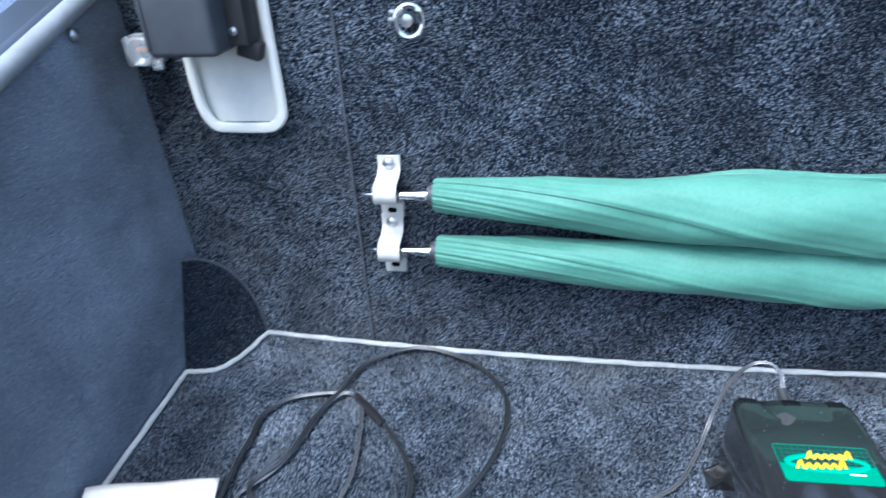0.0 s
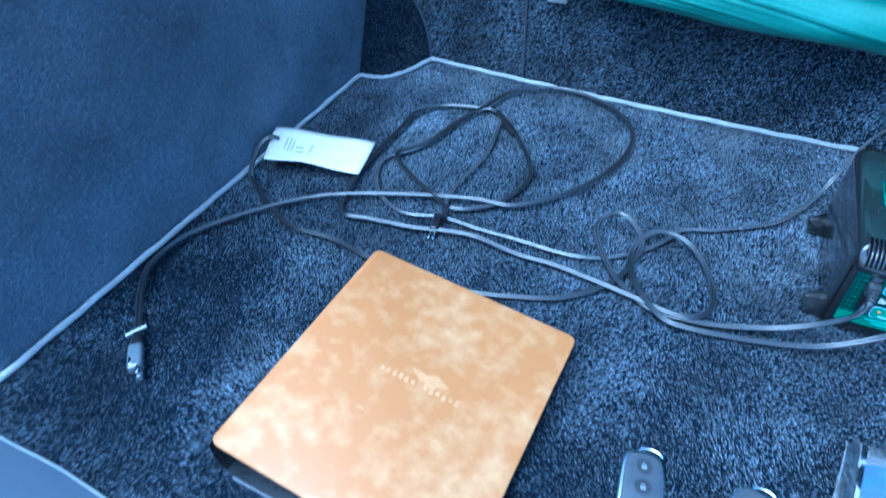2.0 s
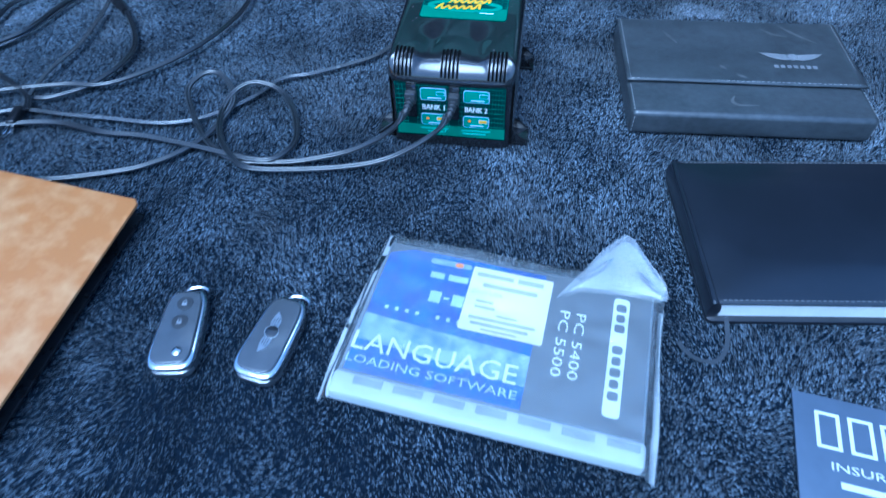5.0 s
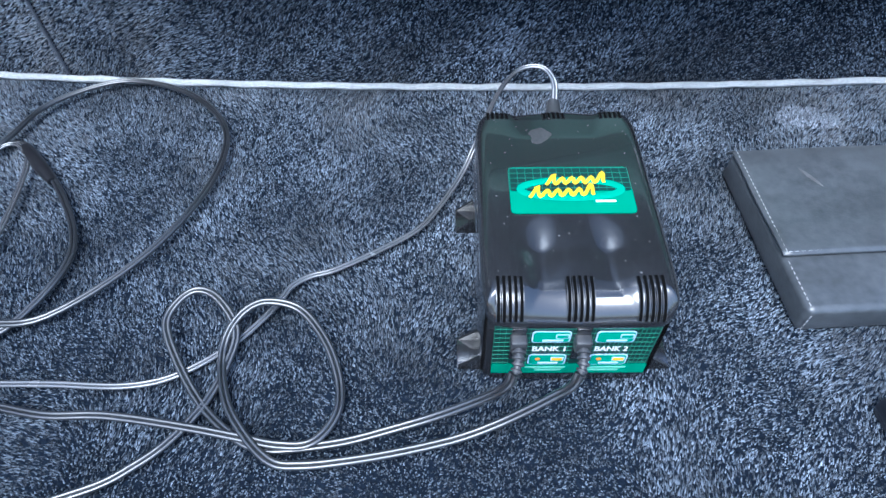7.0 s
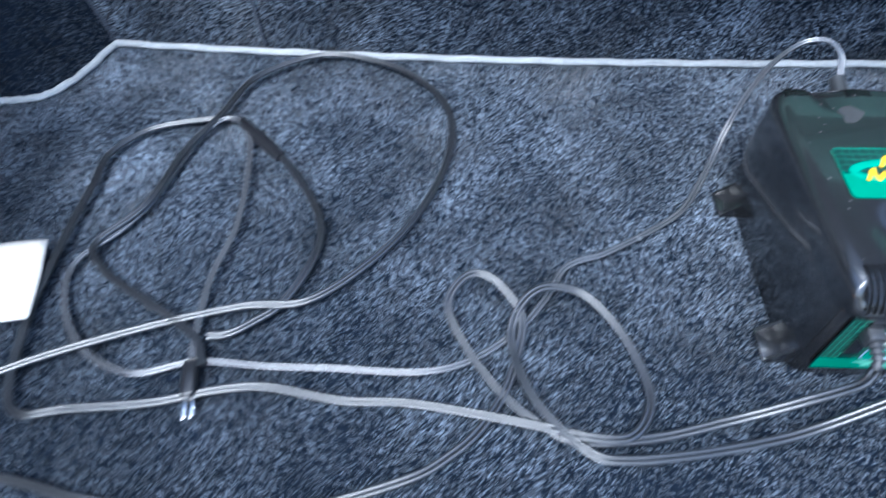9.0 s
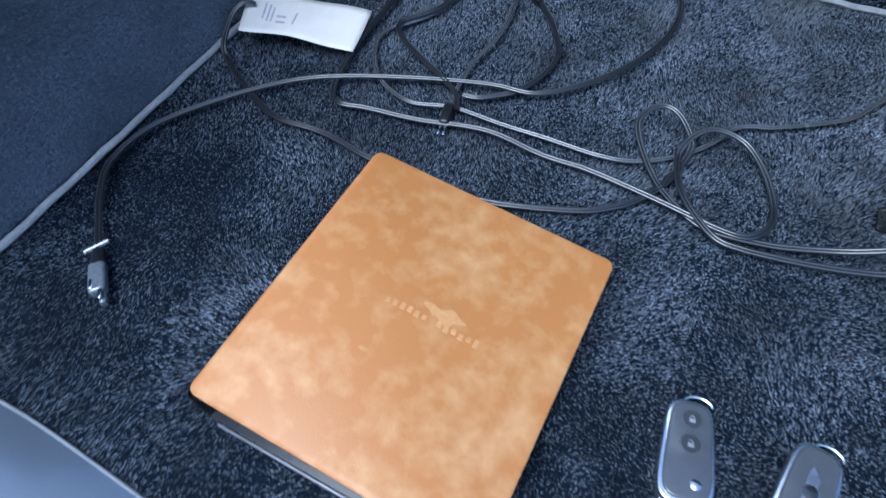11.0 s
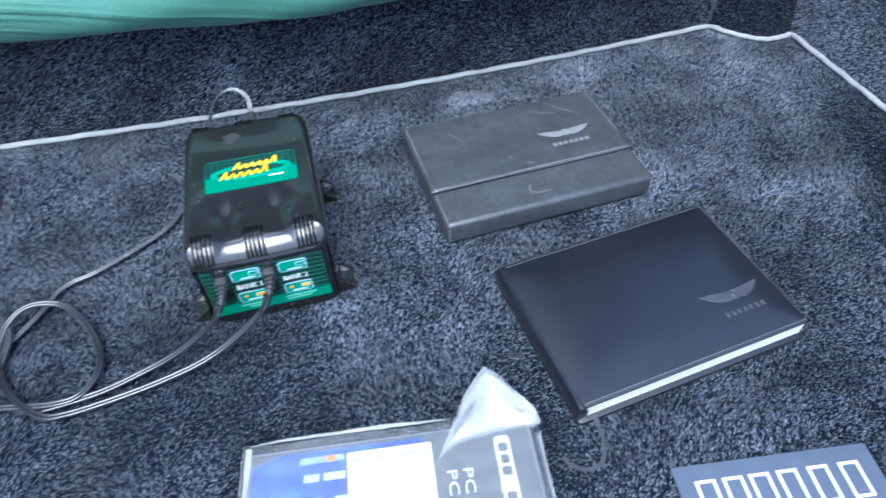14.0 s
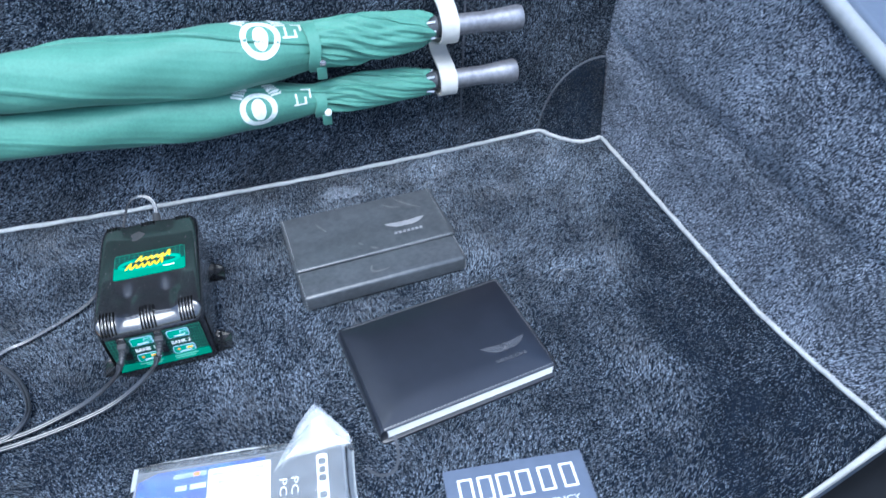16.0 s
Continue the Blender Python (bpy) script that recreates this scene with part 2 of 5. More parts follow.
def film_material(name="clear_polythene", haze=0.12):
    """Clear polythene: mostly see-through, a little milky, glossy."""
    m = bpy.data.materials.new(name)
    m.use_nodes = True
    nt, n = m.node_tree, m.node_tree.nodes
    n.remove(n["Principled BSDF"])
    tr, gl, df = n.new("ShaderNodeBsdfTransparent"), n.new("ShaderNodeBsdfGlossy"), n.new("ShaderNodeBsdfDiffuse")
    df.inputs[0].default_value = (0.85, 0.88, 0.9, 1)
    tr.inputs[0].default_value = (0.97, 0.98, 0.98, 1)
    gl.inputs["Roughness"].default_value = 0.12
    fr, m1, m2 = n.new("ShaderNodeFresnel"), n.new("ShaderNodeMixShader"), n.new("ShaderNodeMixShader")
    fr.inputs[0].default_value = 1.5
    m1.inputs[0].default_value = haze
    nt.links.new(tr.outputs[0], m1.inputs[1])
    nt.links.new(df.outputs[0], m1.inputs[2])
    nt.links.new(fr.outputs[0], m2.inputs[0])
    nt.links.new(m1.outputs[0], m2.inputs[1])
    nt.links.new(gl.outputs[0], m2.inputs[2])
    nt.links.new(m2.outputs[0], n["Material Output"].inputs[0])
    return m


def blotched(name, colours, scale, rough):
    """Leather with pale and tan cloudy blotches."""
    m = material(name, colours[0], rough, vary=0.0, bump=0.25, bump_size=0.0008, second=colours[1], patch=scale, grain=scale / 4)
    n = m.node_tree.nodes
    for k in n:
        if k.type == "TEX_NOISE" and k.inputs["Scale"].default_value < 2 / scale:
            k.inputs["Detail"].default_value, k.inputs["Roughness"].default_value, k.inputs["Distortion"].default_value = 8, 0.58, 0.3
    for k in n:
        if k.type == "MAP_RANGE" and k.inputs[1].default_value == np.float32(0.7):
            k.inputs[1].default_value, k.inputs[2].default_value = 0.94, 1.46
    return m


YARN = carpet_material()
PALE_YARN = carpet_material("worn_yarn", 2.7, True)
# Corner panels take the carpet ramp at about a third of its tone.
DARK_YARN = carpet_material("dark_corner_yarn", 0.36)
# Side yarns: gain puts the brighter light on the side panels into their colour.
LIT_SIDE_YARN = carpet_material("lit_side_panel_yarn", 4.2, True)
LIT_SMOOTH_YARN = carpet_material("lit_smooth_side_yarn", 3.4, True, 0.75)
BACKING = material("carpet_backing", (0.008, 0.012, 0.020), 0.95, vary=0.4, grain=0.003, bump=0.8, bump_size=0.003, spec=0.04)
# Side backings are lightened to go with those yarns.
LIT_SIDE_BACKING = material("lit_side_panel_backing", (0.045, 0.053, 0.068), 0.95, vary=0.3, grain=0.003, bump=0.8, bump_size=0.003, spec=0.1)
LIT_SMOOTH_BACKING = material("lit_smooth_side_backing", (0.19, 0.215, 0.255), 0.95, vary=0.25, grain=0.003, bump=0.6, bump_size=0.002, spec=0.1)
PIPING = material("grey_woven_binding", (0.40, 0.41, 0.41), 0.85, vary=0.2, grain=0.003, bump=0.9, bump_size=0.0015)
SEAM = material("seam_thread", (0.06, 0.067, 0.083), 0.9, vary=0.4, grain=0.003, bump=0.6)
PAINT = material("silver_blue_paint", (0.17, 0.20, 0.25), 0.26, metal=0.5, vary=0.04, grain=0.0004, coat=0.8, bump=0.02, bump_size=0.0006)
RUBBER = material("black_rubber", (0.018, 0.018, 0.02), 0.6, vary=0.3, bump=0.2)
SILL_RUBBER = material("dull_black_sill_rubber", (0.007, 0.008, 0.010), 0.8, vary=0.3, bump=0.15, spec=0.2)
GREY_SEAL = material("grey_seal", (0.24, 0.255, 0.27), 0.5, vary=0.12, bump=0.2)
BLACK_PLASTIC = material("black_moulded_plastic", (0.015, 0.015, 0.016), 0.21, vary=0.12, grain=0.006, spec=1.0, patch=0.03, coat=0.9)
SLOT = material("slot_dark", (0.0025, 0.0025, 0.0025), 0.9, spec=0.05)
DUST = material("pale_dust", (0.11, 0.11, 0.11), 0.8, vary=0.4, grain=0.002)
DARK_TRIM = material("dark_grey_trim", (0.05, 0.055, 0.065), 0.5, vary=0.15, bump=0.15, bump_size=0.0006)
BEIGE = material("pale_grey_plastic", (0.62, 0.62, 0.58), 0.45, vary=0.05, bump=0.08, bump_size=0.0006)
FLEX = material("grey_flex", (0.018, 0.019, 0.022), 0.30, vary=0.15, grain=0.02, spec=1.0, coat=0.7)
MAINS = material("light_grey_flex", (0.070, 0.072, 0.078), 0.26, vary=0.12, grain=0.02, spec=1.0, coat=1.0)
FLEX_BLACK = material("black_flex", (0.012, 0.012, 0.014), 0.3, vary=0.3, grain=0.004, spec=0.6)
BOOT = material("grey_rubber_boot", (0.040, 0.041, 0.044), 0.42, vary=0.2, bump=0.1)
CHROME = material("chrome", (0.85, 0.86, 0.88), 0.07, metal=1.0, vary=0.03)
STEEL = material("brushed_steel", (0.55, 0.56, 0.58), 0.3, metal=1.0, vary=0.1)
GUNMETAL = material("grey_metallic_handle", (0.25, 0.25, 0.27), 0.42, metal=0.6, vary=0.25, grain=0.006)
NYLON = material("green_umbrella_nylon", (0.076, 0.212, 0.158), 0.58, vary=0.08, grain=0.003, bump=0.12, bump_size=0.0008, sheen=0.1, spec=0.3, second=(0.092, 0.245, 0.184))
WHITE_INK = material("white_print", (0.8, 0.82, 0.8), 0.5, vary=0.05)
CLOTH_PRINT = material("worn_white_cloth_print", (0.62, 0.67, 0.64), 0.65, vary=0.25, grain=0.004, bump=0.12, bump_size=0.0008)
STRAP = material("grey_white_leather", (0.47, 0.46, 0.43), 0.5, vary=0.08, bump=0.25, bump_size=0.0008)
TAN = blotched("tan_leather", ((0.54, 0.225, 0.062), (0.71, 0.40, 0.165)), 0.05, 0.36)
SCUFF = material("dull_scuff", (0.115, 0.115, 0.118), 0.5, vary=0.3)
TAN_EMBOSS = material("embossed_tan", (0.60, 0.30, 0.11), 0.3, vary=0.2)
BINDER_BLACK = material("black_binder_board", (0.014, 0.014, 0.016), 0.28, vary=0.3, bump=0.1)
PAPER = material("paper_edges", (0.74, 0.73, 0.69), 0.8, vary=0.1, grain=0.0006, bump=0.5, bump_size=0.0005)
TAG_PAPER = material("white_tag_paper", (0.80, 0.75, 0.68), 0.7, vary=0.04, bump=0.1)
FAINT_INK = material("faint_grey_ink", (0.42, 0.43, 0.46), 0.7)
LABEL_GREEN = material("sticker_green", (0.004, 0.22, 0.125), 0.3, vary=0.04)
LABEL_BRIGHT = material("sticker_light_green", (0.012, 0.29, 0.18), 0.3, vary=0.04)
LABEL_DARK = material("sticker_dark", (0.006, 0.03, 0.025), 0.3, vary=0.1)
GRID_GREEN = material("sticker_grid_lines", (0.04, 0.20, 0.13), 0.35)
PALE_GREEN_INK = material("pale_green_print", (0.16, 0.45, 0.33), 0.4)
YELLOW = material("yellow_print", (0.85, 0.5, 0.01), 0.35, vary=0.05)
ORANGE = material("orange_light", (0.85, 0.25, 0.02), 0.35)
GREY_LEATHER = material("scuffed_grey_leather", (0.056, 0.061, 0.067), 0.34, vary=0.25, grain=0.006, bump=0.16, bump_size=0.0012, second=(0.074, 0.080, 0.087), coat=0.35)
BLACK_LEATHER = material("black_leather", (0.010, 0.011, 0.016), 0.30, vary=0.2, grain=0.012, bump=0.05, bump_size=0.0006, coat=0.25, spec=1.0)
# Embossing is the same leather; its paler tone stands in for relief highlights.
EMBOSS = material("embossed_leather", (0.060, 0.063, 0.072), 0.22, vary=0.15)
EMBOSS_GREY = material("embossed_grey_leather", (0.22, 0.22, 0.228), 0.35, vary=0.15)
THREAD = material("grey_thread", (0.34, 0.34, 0.34), 0.7)
BUTTON_GREY = material("dark_button_rubber", (0.035, 0.037, 0.042), 0.5, vary=0.1)
BUTTON_MARK = material("grey_button_print", (0.26, 0.27, 0.29), 0.6)
KEY_GREY = material("key_grey_plastic", (0.11, 0.115, 0.125), 0.2, metal=0.3, vary=0.1, coat=0.5)
TRAY_GREY = material("cloudy_tray_plastic", (0.20, 0.225, 0.26), 0.3, vary=0.1)
SMOKY = material("smoky_clear_plastic", (0.13, 0.145, 0.16), 0.12, vary=0.3, grain=0.003, spec=0.9, coat=0.8)
PALE_SCUFF = material("pale_scuffed_leather", (0.58, 0.29, 0.10), 0.45, vary=0.15, grain=0.002)
CASE_MILKY = material("milky_case_plastic", (0.56, 0.58, 0.60), 0.3, vary=0.05)
CASE_HOLE = material("case_window_grey", (0.30, 0.32, 0.36), 0.3)
BLUE_PRINT = material("blue_print", (0.015, 0.07, 0.42), 0.35, vary=0.35, patch=0.02, second=(0.03, 0.13, 0.55))
SKY_PRINT = material("pale_cloud_print", (0.16, 0.30, 0.55), 0.35, vary=0.3, patch=0.012, second=(0.45, 0.55, 0.66))
GREY_PRINT = material("grey_sleeve", (0.10, 0.11, 0.125), 0.35, vary=0.15)
PALE_PRINT = material("pale_blue_print", (0.5, 0.62, 0.8), 0.4)
CARD = material("slate_card", (0.115, 0.138, 0.19), 0.36, vary=0.08, bump=0.05)
FILM = film_material()
FILM_HEM = film_material("doubled_polythene", 0.42)
FILM_MILKY = film_material("creased_polythene", 0.24)
ASPHALT = material("asphalt", (0.06, 0.06, 0.06), 0.9, vary=0.4, grain=0.01, patch=1.0, bump=0.6, bump_size=0.01)

# ---------------------------------------------------------------- boot structure
LEFT, RIGHT, BACK, TOP = -0.384, 0.946, 0.594, 0.50


def left_x(z, y=0.3):
    return LEFT - 0.03 * z


def right_x(z, y=0.3):
    return RIGHT + 0.06 * z + 0.030 * max(0.0, (0.2 - y) / 0.2) ** 1.4


def rim_z(y):
    return 0.332 + 0.30 * (y - 0.30)


def back_y(x):
    """The bulkhead bows a little into the boot."""
    return BACK + 0.028 * ((x - 0.27) / 0.58) ** 2


FRONT = smooth_path([(-0.42, -0.066, 0), (-0.33, -0.068, 0), (-0.26, -0.067, 0), (-0.16, -0.074, 0), (-0.055, -0.084, 0), (0.15, -0.085, 0), (0.35, -0.082, 0), (0.55, -0.072, 0),
                     (0.70, -0.055, 0), (0.776, -0.042, 0), (0.873, -0.024, 0), (0.954, -0.008, 0), (1.0, 0.002, 0)], 6)
CORNER_L = smooth_path([(-0.311, 0.622, 0), (-0.325, 0.575, 0), (-0.344, 0.546, 0), (-0.365, 0.539, 0), (LEFT, 0.537, 0)], 5)
CORNER_R = smooth_path([(0.851, 0.625, 0), (0.873, 0.594, 0), (0.900, 0.572, 0), (0.924, 0.570, 0), (RIGHT - 0.002, 0.574, 0)], 5)


def front_y(x):
    for a, b in zip(FRONT, FRONT[1:]):
        if a.x <= x <= b.x:
            return a.y + (b.y - a.y) * (x - a.x) / (b.x - a.x)
    return FRONT[-1].y


def tri_of(bm):
    bm.normal_update()
    return [[v.co[:] for v in t] for t in [[l.vert for l in lt] for lt in bm.calc_loop_triangles()]]


# floor: backing board, pile on it
outline = [(p.x, p.y) for p in FRONT if LEFT < p.x < 0.970]
outline = [(LEFT, front_y(LEFT))] + outline + [(right_x(0, y), y) for y in np.linspace(front_y(0.972), 0.5, 14)] + [(p.x, p.y) for p in CORNER_R[::-1]] + [(x, back_y(x)) for x in np.linspace(0.83, -0.29, 30)] + [(p.x, p.y) for p in CORNER_L]
floor = part("floor", prism(outline, -0.02, -0.0026), BACKING, smooth=False)
tagged(floor, "dark navy heathered cut-pile carpet floor of the boot", "floor", kind="structure")
bm = bmesh.new()
bm.faces.new([bm.verts.new((x, y, -0.0026)) for x, y in outline])
bmesh.ops.triangulate(bm, faces=bm.faces[:])
bmesh.ops.recalc_face_normals(bm, faces=bm.faces)
tri = tri_of(bm)
bm.free()
if np.cross(np.subtract(tri[0][1], tri[0][0]), np.subtract(tri[0][2], tri[0][0]))[2] < 0:
    tri = [[a, c, b] for a, b, c in tri]


def zones(P):
    """Where the nap is brushed: along the sill, on the right and on the left."""
    x, y = P[:, 0], P[:, 1]
    edge = 0.10 * (vnoise(x + 2, y + 2, 0.09, 91) - 0.5)
    front = np.clip((0.20 + edge - y) / 0.16, 0, 1) * np.clip((0.46 - x) / 0.16, 0, 1)
    right = np.clip((x + edge - 0.735 - 0.33 * y) / 0.08, 0, 1) * np.clip((0.52 - y) / 0.18, 0, 1)
    left = np.clip((-0.19 + edge - x) / 0.1, 0, 1) * np.clip((0.36 - y) / 0.2, 0, 1)
    return front, right, left


def brushed(P):
    """The nap is brushed towards the sill in front and inwards on both sides."""
    front, right, left = zones(P)
    return np.stack([-2.2 * right + 1.0 * left, 0.35 - 1.7 * np.maximum(front, 1.1 * right), 0 * left], 1)


def thinned(P):
    """Drops tufts in these zones, so the dark backing darkens the floor there."""
    front, right, left = zones(P)
    corner = np.clip((P[:, 0] - 0.62 - 0.6 * P[:, 1]) / 0.16, 0, 1)
    return np.random.RandomState(17).rand(len(P)) > np.maximum(0.62 * np.maximum(right, corner), np.maximum(0.36 * front, 0.36 * left))


pile("carpet_pile", floor, tri, YARN, 0.00138, 0.0030, 11, tilt=brushed, keep=thinned, slim=(0.30, 0.45))


def wall(name, fn, nu, nv, thick, label, seed, droop=0.0, yarn=YARN):
    """A carpeted board: fn(u, v) is its face, thick its way out."""
    bm = grid(nu, nv, fn)
    bmesh.ops.recalc_face_normals(bm, faces=bm.faces)
    tri = tri_of(bm)
    t = np.array(thick)
    n0 = np.cross(np.subtract(tri[0][1], tri[0][0]), np.subtract(tri[0][2], tri[0][0]))
    if n0 @ t > 0:
        tri = [[a, c, b] for a, b, c in tri]
    back = [f for f in bm.faces]
    ex = bmesh.ops.extrude_face_region(bm, geom=back)["geom"]
    bmesh.ops.translate(bm, vec=thick, verts=[v for v in ex if isinstance(v, bmesh.types.BMVert)])
    ob = part(name, bm, BACKING if yarn is YARN else LIT_SMOOTH_BACKING if yarn is LIT_SMOOTH_YARN else LIT_SIDE_BACKING, smooth=False)
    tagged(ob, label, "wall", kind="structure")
    pile("carpet_pile", ob, tri, yarn, 0.0015 if yarn is LIT_SMOOTH_YARN else 0.0016 if yarn is YARN else 0.0017, 0.0027, seed, tilt=(-0.8 if yarn is YARN else 0, 0, -droop), slim=(0.8, 1.05) if yarn is LIT_SMOOTH_YARN else (0.36, 0.54))
    return ob


Y0, Y1 = -0.03, 0.67
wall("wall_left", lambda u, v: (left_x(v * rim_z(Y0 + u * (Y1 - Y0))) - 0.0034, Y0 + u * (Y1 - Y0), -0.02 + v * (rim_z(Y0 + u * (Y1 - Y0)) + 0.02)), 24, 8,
     (-0.012, 0, 0), "dark navy carpeted side panel of the boot", 21, 0.0, LIT_SMOOTH_YARN)
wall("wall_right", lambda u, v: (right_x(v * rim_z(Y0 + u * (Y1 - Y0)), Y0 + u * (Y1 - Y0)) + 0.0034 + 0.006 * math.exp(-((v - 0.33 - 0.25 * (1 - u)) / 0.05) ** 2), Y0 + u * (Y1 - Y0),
                                 -0.02 + v * (rim_z(Y0 + u * (Y1 - Y0)) + 0.02)), 24, 24, (0.012, 0, 0), "dark navy carpeted side panel with a soft crease", 22, 0.0, LIT_SIDE_YARN)
wall("wall_back", lambda u, v: (-0.44 + u * 1.44, back_y(-0.44 + u * 1.44) + 0.0034, -0.02 + v * (TOP + 0.02)), 30, 4, (0, 0.012, 0), "dark navy carpeted bulkhead behind the rear seats", 23, 0.25)
for x in (-0.164, 0.708):
    seam = part("trim", sweep([(x, back_y(x) - 0.0005, 0.004 + 0.02 * i) for i in range(25)], ring(0.0016, 6)), SEAM)
    tagged(seam, "stitched seam in the bulkhead carpet", "seam", kind="structure")


def corner_panel(name, path, side, wide, tall, back, label, seed):
    """The dark scooped carpet panel in a back corner; its arched top edge lies on the bulkhead."""
    n = len(path) - 1
    bm, rows, arch = bmesh.new(), [], []
    for i, p in enumerate(path):
        s = i / n
        a = s * math.pi / 2
        x = path[0].x + side * wide * (1 - math.cos(a))
        q = Vector((x, back_y(x) - 0.001 - back * s ** 3, 0.002 + tall * math.sin(a)))
        foot = Vector((p.x, p.y, -0.006))
        hollow = Vector((side * 0.006, 0.006, 0)) * math.sin(math.pi * min(1.0, s * 1.2)) if s < 0.83 else Vector((0, 0, 0))
        rows.append([bm.verts.new(foot.lerp(q, k / 6) + hollow * math.sin(math.pi * k / 6)) for k in range(7)])
        arch.append(q)
    for a, c in zip(rows, rows[1:]):
        for k in range(6):
            bm.faces.new((a[k], a[k + 1], c[k + 1], c[k]))
    skin = tri_of(bm)
    mid = skin[len(skin) // 2]
    if np.cross(np.subtract(mid[1], mid[0]), np.subtract(mid[2], mid[0])) @ np.array((-side, -1.0, 0.0)) < 0:
        skin = [[a, c, b] for a, b, c in skin]
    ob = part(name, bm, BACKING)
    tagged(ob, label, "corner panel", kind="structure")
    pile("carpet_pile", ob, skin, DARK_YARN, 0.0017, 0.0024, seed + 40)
    part("panel_edge", sweep(arch, ring(0.0017, 6)), SEAM, ob, "soft rolled carpet edge")


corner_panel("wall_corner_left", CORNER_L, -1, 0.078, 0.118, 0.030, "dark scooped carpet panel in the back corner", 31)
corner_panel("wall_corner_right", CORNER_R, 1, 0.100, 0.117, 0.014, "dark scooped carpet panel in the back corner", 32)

# pale woven binding round the floor carpet
edge = [Vector((LEFT + 0.004, y, 0.002)) for y in np.linspace(front_y(LEFT) + 0.01, 0.533, 30)]
edge += [Vector((p.x + 0.003, p.y - 0.004, 0.002)) for p in CORNER_L[::-1][1:-1]]
edge += [Vector((x, back_y(x) - 0.005, 0.002)) for x in np.linspace(-0.307, 0.846, 60)]
edge += [Vector((p.x - 0.003, p.y - 0.004, 0.002)) for p in CORNER_R[1:-1]]
edge += [Vector((right_x(0, y) - 0.005, y, 0.002)) for y in np.linspace(0.568, front_y(0.97) + 0.005, 40)]
edge = [p + Vector((0, 0, 0.0006 * math.sin(i * 2.3))) for i, p in enumerate(edge)]
trim = part("trim", sweep(edge, ring(0.0033, 8, 0.0030), scale=lambda t: 1 + 0.10 * math.sin(431 * t) * math.sin(173 * t + 1)), PIPING)
tagged(trim, "pale grey woven binding sewn round the carpet edge", "carpet binding", kind="structure")

# painted sill in front, with its rubber lip
sill = []
for dy, z in ((0.0005, -0.006), (0.002, 0.001), (0.02, 0.006), (0.06, 0.008), (0.12, 0.002), (0.2, -0.014), (0.28, -0.05), (0.33, -0.11), (0.35, -0.2), (0.35, -0.45)):
    sill.append([Vector((p.x * 1.25 - 0.07, front_y(min(0.99, max(-0.41, p.x * 1.25 - 0.07))) - dy, z)) for p in FRONT])
bm = bmesh.new()
rows = [[bm.verts.new(p) for p in r] for r in sill]
for a, b in zip(rows, rows[1:]):
    for i in range(len(a) - 1):
        bm.faces.new((a[i], a[i + 1], b[i + 1], b[i]))
ob = part("sill", bm, PAINT)
tagged(ob, "silver-blue painted loading sill and bumper top", "sill", kind="structure")
mod = ob.modifiers.new("thick", "SOLIDIFY")
mod.thickness, mod.offset = 0.004, -1
lip = part("trim", sweep([p + Vector((0, -0.002, 0.0005)) for p in FRONT], ring(0.0013, 8)), GREY_SEAL)
tagged(lip, "thin grey rubber lip along the sill", "sill seal", kind="structure")
strip = part("trim", sweep([p + Vector((0, 0.0005, 0.0035)) for p in FRONT if 0.72 < p.x < 0.975], ring(0.0046, 8, 0.0026), scale=lambda t: 0.22 + 1.0 * t ** 2), PIPING)
tagged(strip, "pale grey carpet binding beside the sill cover", "carpet binding", kind="structure")
plate = part("trim", grid(16, 6, lambda u, v: (0.70 + 0.29 * u, front_y(0.70 + 0.29 * u) - 0.0065 - 0.17 * v * min(1, 3 * u), 0.0105 + 0.004 * math.sin(math.pi * v))), SILL_RUBBER)
tagged(plate, "black rubber corner cover on the sill", "sill cover", kind="structure")
mod = plate.modifiers.new("thick", "SOLIDIFY")
mod.thickness = 0.004

# gutters: seal bead on the panel top, painted flange outside it
for side, fx in ((-1, left_x), (1, right_x)):
    ys = np.linspace(-0.05, 0.66, 40)
    bead = part("trim", sweep([Vector((fx(rim_z(y), y) + side * 0.004, y, rim_z(y) + 0.004)) for y in ys], ring(0.009, 10)), GREY_SEAL)
    tagged(bead, "grey rubber seal round the boot opening", "boot seal", kind="structure")

    def flange(u, v, side=side, fx=fx):
        y = -0.05 + 0.71 * u
        out = (0.010, 0.020, 0.022, 0.034, 0.046, 0.085, 0.13, 0.16)
        lift = (0.002, 0.012, 0.004, 0.002, 0.018, 0.026, 0.016, -0.05)
        k = min(7, int(round(v * 7)))
        return (fx(rim_z(y), y) + side * out[k], y, rim_z(y) + lift[k])

    ob = part("gutter", grid(36, 7, flange), PAINT)
    tagged(ob, "silver painted rain gutter beside the boot opening", "gutter", kind="structure")
    mod = ob.modifiers.new("thick", "SOLIDIFY")
    mod.thickness = 0.003

# shelf over the bulkhead, raised boot lid, bodywork and ground that close the place
ob = part("ceiling", box((-0.45, 0.60, 0.50), (1.02, 0.76, 0.52), 0.004), BACKING)
tagged(ob, "dark underside of the rear shelf above the bulkhead", "rear shelf", kind="structure")
ob = part("boot_lid", turned(box((-0.42, -0.02, -0.012), (0.98, 0.62, 0.012), 0.008), pose(0, 0.78, 0.60, 104, 0, 0)), PAINT)
tagged(ob, "raised silver-blue painted boot lid", "boot lid", kind="structure")
